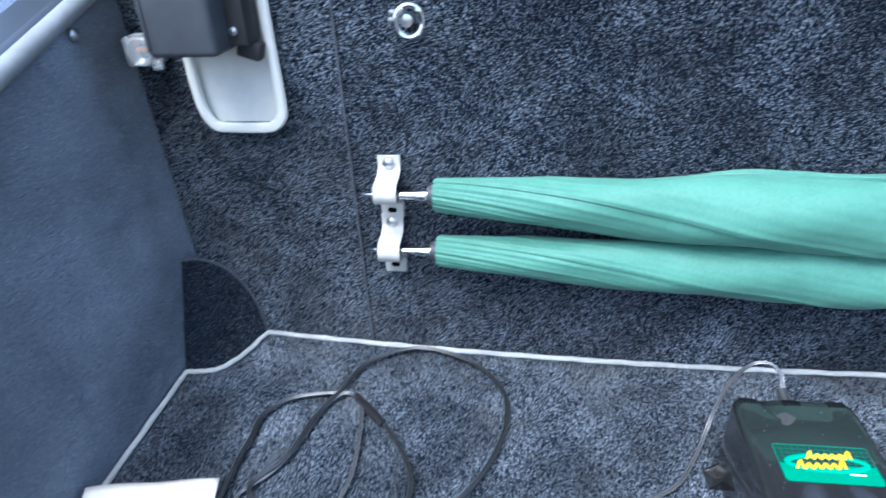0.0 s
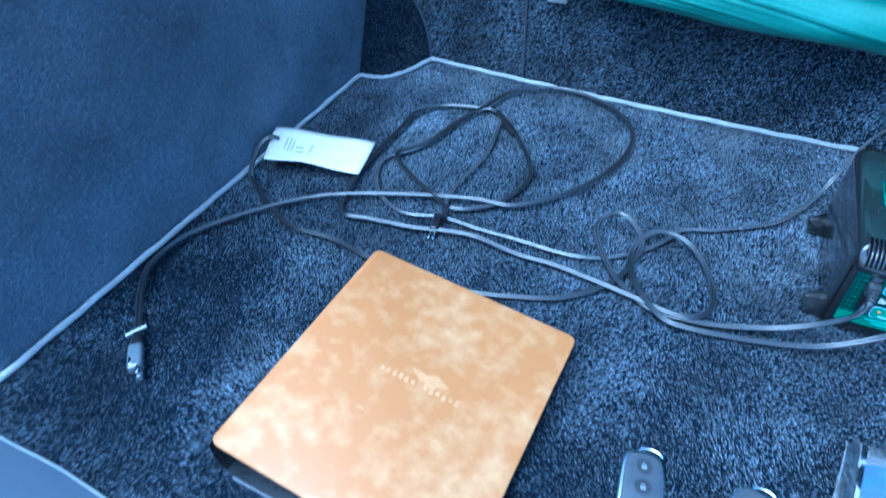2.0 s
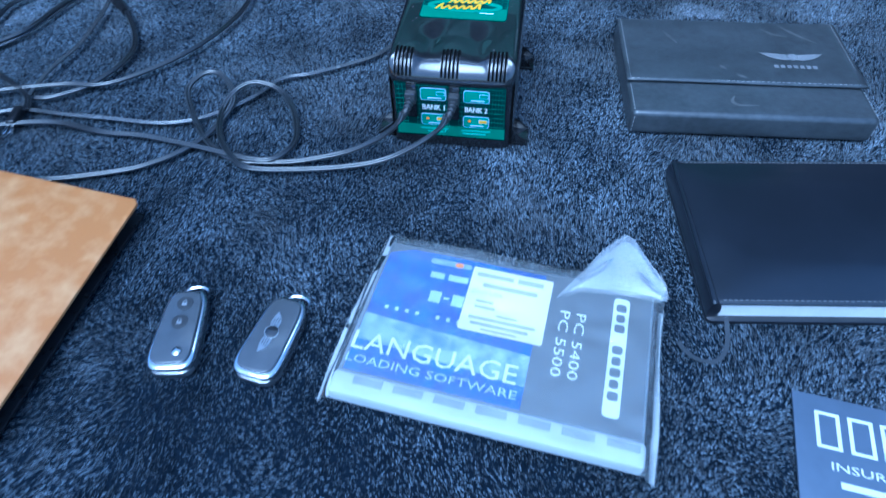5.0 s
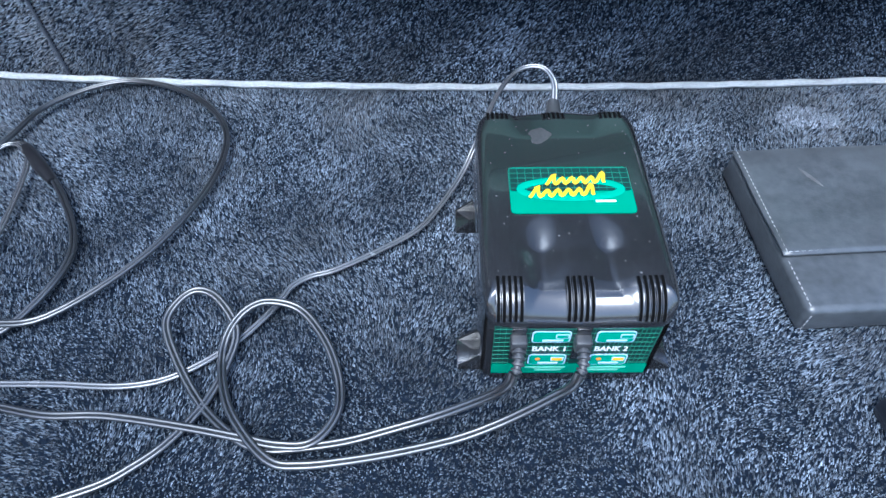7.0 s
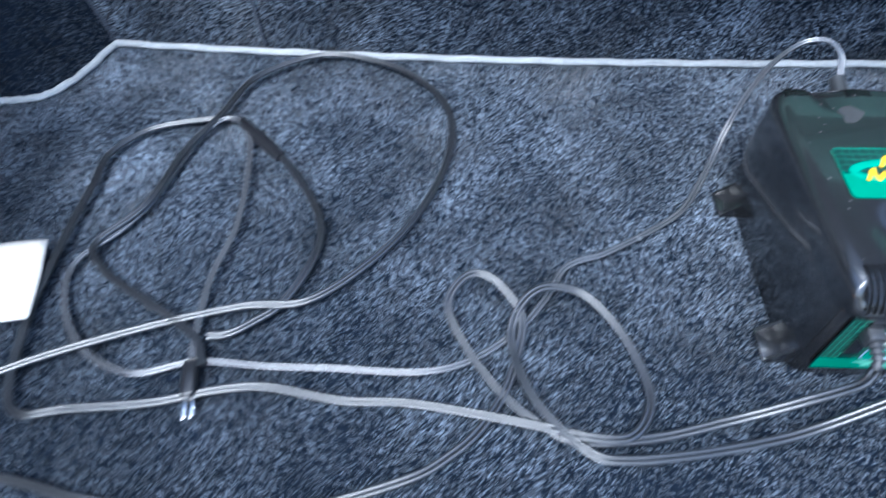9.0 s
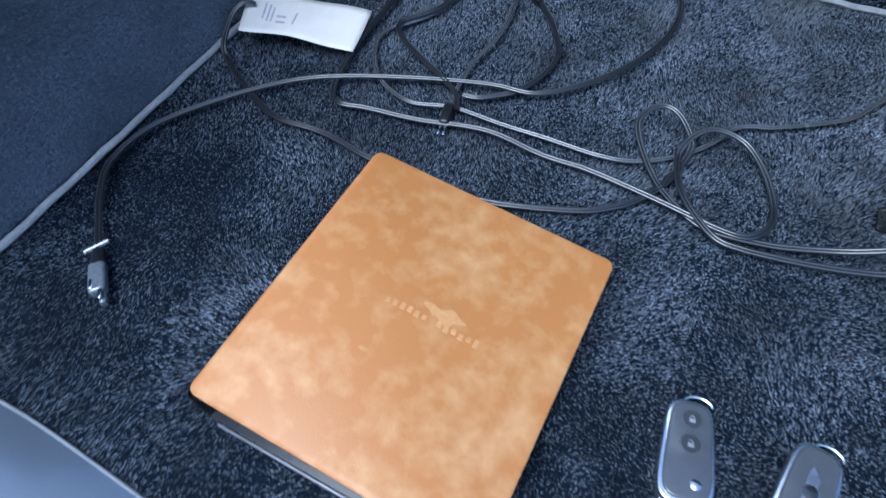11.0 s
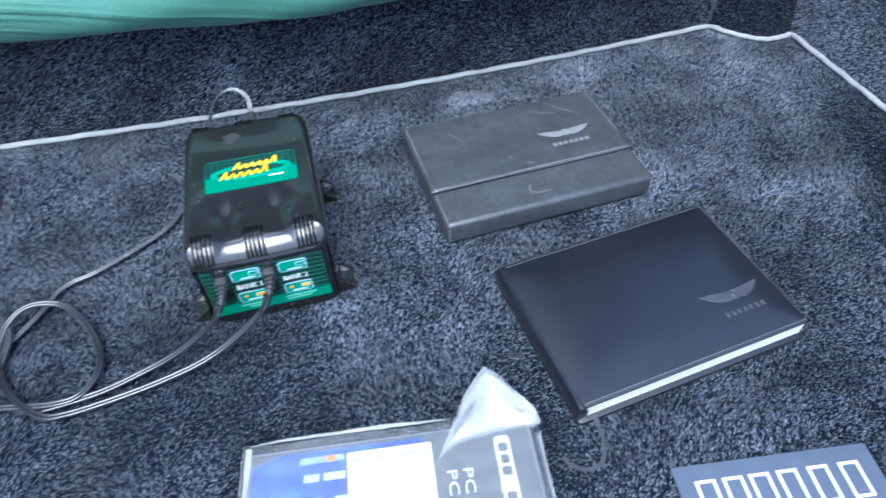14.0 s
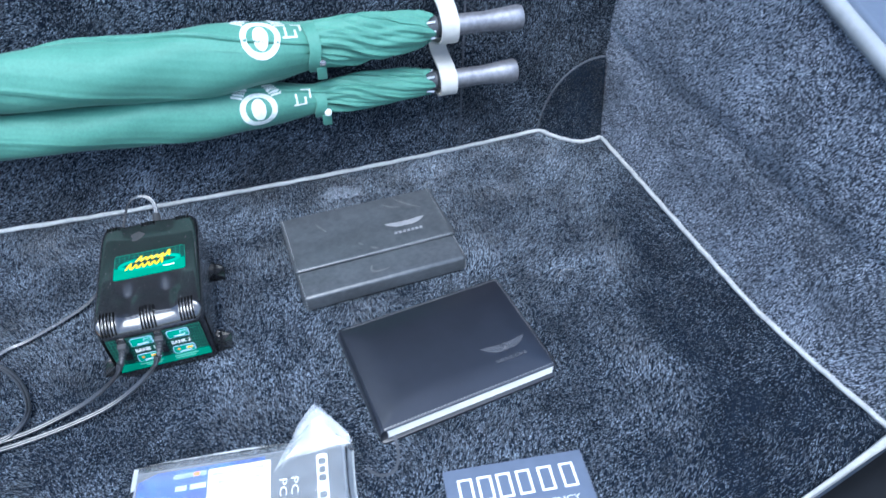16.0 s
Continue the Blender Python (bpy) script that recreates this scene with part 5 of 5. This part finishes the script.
def bag_sheet(u, v):
    x0, x1 = -0.1035 - 0.002 * math.sin(5 * v), 0.1045 + 0.001 * math.sin(7 * v)
    x = x0 + (x1 - x0) * u
    y = -0.0700 + (0.1390 + 0.003 * math.sin(4 * u)) * v
    return (x, y, bag_z(x, y))


bag = thing("polythene_bag", case.matrix_world.copy(), "clear wrinkled polythene bag round the disc case with a turned-up corner", "plastic bag")
ob = part("bag_film", grid(60, 40, bag_sheet), FILM, bag)
ob.visible_shadow = False


def flap(u, v):
    """A corner of the bag folded over: a stiff peak with one long crease."""
    xs = (0.0, 0.28, 0.52, 0.62, 0.92, 1.0)
    rim = ((0.0440, 0.0600, 0.0195), (0.0535, 0.0755, 0.024), (0.0700, 0.0930, 0.030), (0.0770, 0.0885, 0.031), (0.1010, 0.0610, 0.024), (0.1035, 0.0530, 0.0195))
    foot = ((0.0300, 0.0340, 0.0185), (0.0430, 0.0460, 0.0188), (0.0640, 0.0500, 0.0190), (0.0740, 0.0520, 0.0190), (0.0985, 0.0510, 0.0190), (0.1030, 0.0500, 0.0185))
    a, b = (Vector([float(np.interp(u, xs, [p[k] for p in line])) for k in range(3)]) for line in (foot, rim))
    q = a.lerp(b, v)
    crease = abs(u - 0.30 - 0.25 * v)
    return q + Vector((0, 0, 0.0035 * max(0.0, 1 - crease / 0.16) * math.sin(math.pi * min(1.0, v + 0.1)) + 0.0012 * math.sin(9 * u + 4 * v) * v))


ob = part("bag_flap", grid(44, 30, flap), FILM_MILKY, bag, "turned-up corner of the bag")
ob.visible_shadow = False
ob = part("bag_flap_fold", grid(20, 10, lambda u, v: Vector(flap(0.12 + 0.8 * u, v * 0.96)) + Vector((0.001, -0.001, -0.0035 + 0.002 * math.sin(6 * v)))), FILM_MILKY, bag)
ob.visible_shadow = False
for u0, u1, v0, v1 in ((0.0, 0.045, 0.0, 1.0), (0.045, 0.70, 0.945, 1.0), (0.975, 1.0, 0.0, 0.88)):
    hem = part("bag_hem", grid(30, 30, lambda u, v: Vector(bag_sheet(u0 + (u1 - u0) * u, v0 + (v1 - v0) * v)) + Vector((0, 0, 0.0006))), FILM_HEM, bag, "milky folded edge of the bag")
    hem.visible_shadow = False
seam = [Vector(bag_sheet(u, 1.0)) + Vector((0, 0, 0.0004)) for u in np.linspace(0, 0.7, 20)]
part("bag_weld", sweep(seam, ring(0.0007, 5)), FILM, bag)
part("bag_weld", sweep([Vector(bag_sheet(1.0, v)) + Vector((0, 0, 0.0004)) for v in np.linspace(0, 0.9, 20)], ring(0.0006, 5)), FILM_MILKY, bag)
part("bag_weld", sweep([Vector(bag_sheet(0.0, v)) + Vector((0, 0, 0.0004)) for v in np.linspace(0, 1, 20)], ring(0.0006, 5)), FILM_MILKY, bag)

# ---------------------------------------------------------------- leather wallet and handbook


def wings(w, z, mat, parent, m, name="badge"):
    """A spread-wing badge and a row of blocks under it, as plain raised shapes."""
    wing = [(0.06, -0.085), (0.15, -0.105), (0.27, -0.075), (0.39, -0.015), (0.48, 0.055), (0.545, 0.125), (0.44, 0.115), (0.30, 0.095), (0.16, 0.085), (0.06, 0.075)]
    for s in (-1, 1):
        bits = [prism([(x * w, y * w) for x, y in wing], 0, 0.0004, 0.0002, 1)]
        for k in range(5):
            bits.append(turned(box((0, -w * 0.006, 0.0003), (w * (0.36 - 0.05 * k), w * 0.006, 0.0007), 0.0001, 1), pose(w * 0.09, w * (0.055 - 0.030 * k), 0, 0, 0, 9 - 2 * k)))
        part(name + "_wing", turned(joined(*bits), m @ pose(0, 0, z) @ Matrix.Diagonal((s, 1, 1, 1))), mat, parent, "embossed wing of a badge")
    part(name + "_disc", turned(lathe([(w * 0.095, 0.0), (w * 0.095, 0.0010), (w * 0.075, 0.0013), (w * 0.066, 0.0008), (w * 0.04, 0.0008), (w * 0.03, 0.0012)], 24), m @ pose(0, -w * 0.01, z)), mat, parent, "embossed round badge centre")
    part("embossed_blocks", turned(joined(*[box((-w * 0.38 + k * w * 0.11, -w * 0.36, 0), (-w * 0.38 + k * w * 0.11 + w * 0.07, -w * 0.27, 0.0004), 0.0001, 1) for k in range(7)]), m @ pose(0, 0, z)), mat, parent, kind="stuff")


def stitches(points, step, mat, parent):
    """A row of short thread stitches along a line."""
    bits = []
    for a, b in zip(points, points[1:]):
        a, b = Vector(a), Vector(b)
        n = max(1, int((b - a).length / step))
        d = (b - a) / n
        for k in range(n):
            p = a + d * (k + 0.2)
            bits.append(sweep([p, p + d * 0.55], ring(0.00035, 4, 0.0003)))
    return part("stitching", joined(*bits), mat, parent, kind="stuff")


wallet = thing("document_wallet", pose(0.5205, 0.4125, 0, 0, 0, 3.6) @ Matrix.Diagonal((1.035, 0.968, 0.83, 1)), "scuffed dark grey leather document wallet with a folded flap", "document wallet")
part("wallet_body", box((-0.100, -0.0755, 0.0), (0.100, 0.075, 0.0290), 0.0055, 5), GREY_LEATHER, wallet)


def flap_sheet(u, v):
    x = -0.1005 + 0.201 * u
    y = -0.0315 + 0.1075 * v
    drop = 0.0 if v < 0.97 else -0.006 * (v - 0.97) / 0.03
    return (x, y, 0.0302 + drop + 0.0006 * math.sin(3 * math.pi * v) + 0.0007 * (1 - v) ** 3 + 0.0004 * math.sin(7 * u))


fl = part("wallet_flap", grid(30, 24, flap_sheet), GREY_LEATHER, wallet, "stitched top flap")
mod = fl.modifiers.new("thick", "SOLIDIFY")
mod.thickness, mod.offset = 0.0022, 1
zt = 0.0332
stitches([(-0.0975, -0.0290, zt), (0.0975, -0.0290, zt), (0.0975, 0.072, zt)], 0.0042, THREAD, fl)
stitches([(-0.0975, -0.0290, zt), (-0.0975, 0.072, zt)], 0.0042, THREAD, fl)
stitches([(-0.0975, -0.034, 0.0293), (-0.0975, -0.072, 0.0293)], 0.0042, THREAD, wallet)
stitches([(0.0975, -0.034, 0.0293), (0.0975, -0.072, 0.0293)], 0.0042, THREAD, wallet)
stitches([(-0.0975, -0.0762, 0.025), (-0.0975, -0.0762, 0.004)], 0.0042, THREAD, wallet)
stitches([(0.0975, -0.0762, 0.025), (0.0975, -0.0762, 0.004)], 0.0042, THREAD, wallet)
wings(0.050, zt - 0.0002, EMBOSS_GREY, fl, pose(0.0485, 0.012, 0))
scuff = [[(-0.012, -0.047, 0), (-0.015, -0.055, 0), (-0.010, -0.060, 0), (0.006, -0.0595, 0)], [(0.047, 0.068, 0), (0.061, 0.050, 0), (0.076, 0.036, 0)], [(-0.018, -0.005, 0), (-0.013, -0.012, 0)], [(0.030, 0.060, 0), (0.040, 0.050, 0), (0.052, 0.046, 0)], [(-0.060, 0.050, 0), (-0.050, 0.030, 0)], [(-0.006, -0.018, 0), (0.002, -0.024, 0)]]
for k, s in enumerate(scuff):
    part("scuff_mark", turned(sweep(smooth_path(s, 5), ring(0.0014, 5, 0.00012), scale=lambda t: 0.3 + math.sin(math.pi * t)), pose(0, 0, 0.0293 if k == 0 else zt + 0.0002)), SCUFF, fl if k else wallet)

book = thing("handbook", pose(0.5595, 0.2235, 0, 0, 0, 6.9), "black padded leather handbook with white page edges on the carpet", "book")
KW, KL = 0.202, 0.1385
part("back_cover", prism(round_rect(KW, KL + 0.003, 0.004, 4, cy=-0.0015), 0.0, 0.003, 0.001), BLACK_LEATHER, book)


def padded(u, v):
    x, y = -KW / 2 + KW * u, -KL / 2 + KL * v
    e = min(1.0, min(u, 1 - u, 0.7 * v, 0.7 * (1 - v)) / 0.17)
    return (x, y, 0.0192 + 0.0028 * math.sin(e * math.pi / 2))


fc = part("front_cover", grid(48, 36, padded), BLACK_LEATHER, book, "padded black leather cover")
mod = fc.modifiers.new("thick", "SOLIDIFY")
mod.thickness, mod.offset = 0.0019, -1
part("spine", sweep([Vector((-KW / 2 + 0.0030, y, 0.0100)) for y in np.linspace(-KL / 2, KL / 2, 10)], [(0.0100 * math.cos(a) * 0.42, 0.0100 * math.sin(a)) for a in np.linspace(0, 2 * math.pi, 16, endpoint=False)]), BLACK_LEATHER, book)
part("page_block", box((-KW / 2 + 0.004, -KL / 2 + 0.0012, 0.003), (KW / 2 - 0.0030, KL / 2 - 0.004, 0.0174), 0.0004, 1), PAPER, book, "white page edges")
zt = 0.0203
stitches([(-KW / 2 + 0.006, KL / 2 - 0.0026, zt), (KW / 2 - 0.0026, KL / 2 - 0.0026, zt), (KW / 2 - 0.0026, -KL / 2 + 0.0026, zt), (-KW / 2 + 0.006, -KL / 2 + 0.0026, zt)], 0.0036, EMBOSS_GREY, fc)
wings(0.050, 0.0221, EMBOSS, fc, pose(0.0600, -0.0270, 0))
rib = smooth_path([(-0.088, -0.066, 0.004), (-0.088, -0.075, 0.002), (-0.092, -0.091, 0.0016), (-0.101, -0.102, 0.0016), (-0.113, -0.1015, 0.0016), (-0.121, -0.094, 0.0016), (-0.123, -0.088, 0.0016)], 6)
part("bookmark_ribbon", sweep(rib, [(-0.0016, -0.0002), (0.0016, -0.0002), (0.0016, 0.0002), (-0.0016, 0.0002)]), DARK_TRIM, book, "thin dark bookmark ribbon")

# ---------------------------------------------------------------- business card pad
card = thing("business_card", pose(0.5786, 0.0450, 0, 0, 0, -7.4) @ Matrix.Diagonal((1.05, 1.04, 1, 1)), "slate blue printed insurance agency card on the carpet", "card")
face = part("card_sheet", prism(round_rect(0.132, 0.080, 0.001, 2), 0.0004, 0.0018, 0.0003), CARD, card)
mk = [(x, 0.0065, x + 0.0075, 0.0295) for x in (-0.052, -0.034, -0.0165, 0.002, 0.0225, 0.0435)]
for k, r in enumerate(mk):
    a, b, c, d = r[0] - 0.0025, r[1], r[2] + 0.0035, r[3]
    part("name_block", bars([(a, b, a + 0.0021, d), (a + 0.0022, d - 0.0019, c, d), (a + 0.0022, b, c, b + 0.0019), (c - 0.0021, b + 0.0020, c, d - 0.0020)], 0.0018, 0.0002 + 0.00003 * (k % 5)), WHITE_INK, face)
lettering("card_lettering", "INSURANCE AGENCY", 0.100, 0.0048, pose(0.002, -0.0035, 0.0021), WHITE_INK, face)
part("card_small_print", bars([(-0.044, -0.0155, -0.004, -0.0118), (0.002, -0.0155, 0.046, -0.0118), (-0.028, -0.0245, 0.030, -0.0208), (-0.034, -0.0330, 0.036, -0.0300)], 0.0018, 0.0002), WHITE_INK, face, kind="stuff")

# ---------------------------------------------------------------- fittings on the bulkhead and side
recess = thing("pull_recess", pose(-0.277, back_y(-0.277), 0.361), "pale grey plastic pull recess let into the bulkhead carpet", "pull recess")
R_OUT = [(-0.045, 0.075), (-0.043, -0.03), (-0.040, -0.056), (-0.032, -0.071), (-0.020, -0.075), (0.024, -0.0755), (0.036, -0.073), (0.0435, -0.066), (0.047, -0.054), (0.0465, 0.0), (0.046, 0.075)]
loop = smooth_path([(x, -0.011, z) for x, z in R_OUT], 5)
part("rim", sweep(loop, ring(0.0058, 8, 0.0045), up=(0, 1, 0)), BEIGE, recess)
part("dish", grid(16, 16, lambda u, v: (-0.043 + 0.087 * u, -0.0005 - 0.004 * (1 - math.sin(math.pi * u) * math.sin(math.pi * min(1, v * 1.3) * 0.5 + 0.3)), -0.071 + 0.146 * v)), BEIGE, recess, "shallow pale dish")
hinge = thing("hinge_cover", pose(-0.277, back_y(-0.277), 0.361), "smooth dark grey plastic hinge arm cover above the recess", "hinge cover")
part("cover_shell", box((-0.046, -0.075, 0.012), (0.022, -0.014, 0.13), 0.006, 3), DARK_TRIM, hinge)
part("cover_backing", box((-0.044, -0.0138, 0.016), (0.019, -0.004, 0.128), 0.002, 2), RUBBER, hinge)
part("edge_cap", box((-0.044, -0.077, 0.018), (-0.040, -0.050, 0.126), 0.0015, 2), DARK_TRIM, hinge)
lever = part("lever", joined(box((0.016, -0.045, 0.016), (0.040, -0.012, 0.12), 0.003, 2), turned(box((-0.010, -0.012, -0.009), (0.014, 0.004, 0.009), 0.003, 2), pose(0.030, -0.020, 0.010, 0, 18, 0))), RUBBER, recess, "black lever")
part("screw", turned(lathe([(0.004, 0), (0.004, 0.002), (0.001, 0.003)], 12, "y"), pose(0.028, -0.046, 0.030)), STEEL, recess)
lamp = thing("boot_lamp", pose(-0.368, back_y(-0.36) - 0.018, 0.366), "small clear plastic boot lamp with a warm bulb, unlit", "lamp")
part("lamp_base", box((-0.017, 0.003, -0.013), (0.017, 0.018, 0.016), 0.003, 2), GREY_SEAL, lamp)
part("reflector", turned(lathe([(0.003, 0.000), (0.012, 0.006), (0.0135, 0.010), (0.0135, 0.0)], 20, "y"), pose(-0.002, 0.006, 0)), STEEL, lamp)
part("bulb", joined(*[turned(box((-0.0028, -0.0015, -0.0018), (0.0028, 0.0015, 0.0018), 0.0012, 2), pose(x, 0.001, 0.002)) for x in (-0.0055, 0.0025)]), ORANGE, lamp)
part("lens", box((-0.018, -0.008, -0.014), (0.014, 0.003, 0.016), 0.004, 3), FILM_MILKY, lamp)
part("tab", box((0.008, -0.006, -0.018), (0.019, 0.002, -0.008), 0.002, 2), FILM_MILKY, lamp)
hook = thing("tie_down_ring", pose(-0.089, back_y(-0.09), 0.393), "chrome tie-down ring on a small base", "tie-down ring")
part("ring_loop", sweep([Vector((0.003 + 0.0125 * math.cos(a), -0.012 + 0.003 * math.cos(a), 0.0145 * math.sin(a))) for a in np.linspace(0, 2 * math.pi, 26, endpoint=False)], ring(0.0028, 8), up=(0, 1, 0), closed=True), CHROME, hook)
part("ring_base", joined(lathe([(0.006, 0.0), (0.006, 0.010), (0.003, 0.011)], 14, "y"), box((-0.018, -0.008, -0.003), (-0.002, -0.002, 0.003), 0.001), box((-0.016, -0.011, 0.005), (-0.003, -0.006, 0.010), 0.001)), STEEL, hook)
stud = thing("trim_stud", pose(left_x(0.37), 0.550, 0.395, 0, 0, 0), "small bright trim stud on the side panel", "stud")
part("stud_head", turned(lathe([(0.006, -0.004), (0.006, 0.002), (0.004, 0.004), (0.001, 0.005)], 14), pose(0, 0, 0, 0, 90, 0)), STEEL, stud)

# worn pale patch where something stood on the pile
ob = thing("pile_patch", pose(0.506, 0.549, 0, 0, 0, -2), "pale worn patch of brushed carpet pile", "carpet patch")
pile("flattened_nap", ob, [[(-0.05, -0.03, -0.0010), (0.05, -0.03, -0.0010), (0.05, 0.03, -0.0010)], [(-0.05, -0.03, -0.0010), (0.05, 0.03, -0.0010), (-0.05, 0.03, -0.0010)]], PALE_YARN, 0.0013, 0.0029, 77, tilt=(0.2, -0.5, 0),
     keep=lambda P: np.abs(P[:, 0] / 0.027) ** 3 + np.abs(P[:, 1] / 0.0135) ** 3 < 0.35 + 1.3 * vnoise(P[:, 0] + 1, P[:, 1] + 1, 0.004, 9))

# loose bits of lint on the carpet
for k, (x, y, a) in enumerate(((0.735, 0.300, 20),)):
    lint = thing("lint_thread", pose(x, y, 0, 0, 0, a), "short pale loose thread on the carpet", "thread", "loose threads")
    part("thread", sweep(smooth_path([(0, 0, 0.001), (0.008, 0.004, 0.0016), (0.018, 0.003, 0.0014), (0.026, -0.003, 0.001)], 4), ring(0.00028, 4)), THREAD, lint)

# lashing eye on the sill cover
eye = thing("lashing_eye", pose(0.831, -0.080, 0.0155, 0, 0, 12), "pale plastic oval lashing eye on the black sill cover", "lashing eye")
part("eye_rim", sweep([Vector((0.021 * math.cos(a), 0.0125 * math.sin(a), 0.003)) for a in np.linspace(0, 2 * math.pi, 32, endpoint=False)], ring(0.0052, 8, 0.0036), closed=True), BEIGE, eye, "pale oval rim")
part("eye_well", prism([(0.018 * math.cos(a), 0.010 * math.sin(a)) for a in np.linspace(0, 2 * math.pi, 24, endpoint=False)], -0.001, 0.0012), RUBBER, eye)
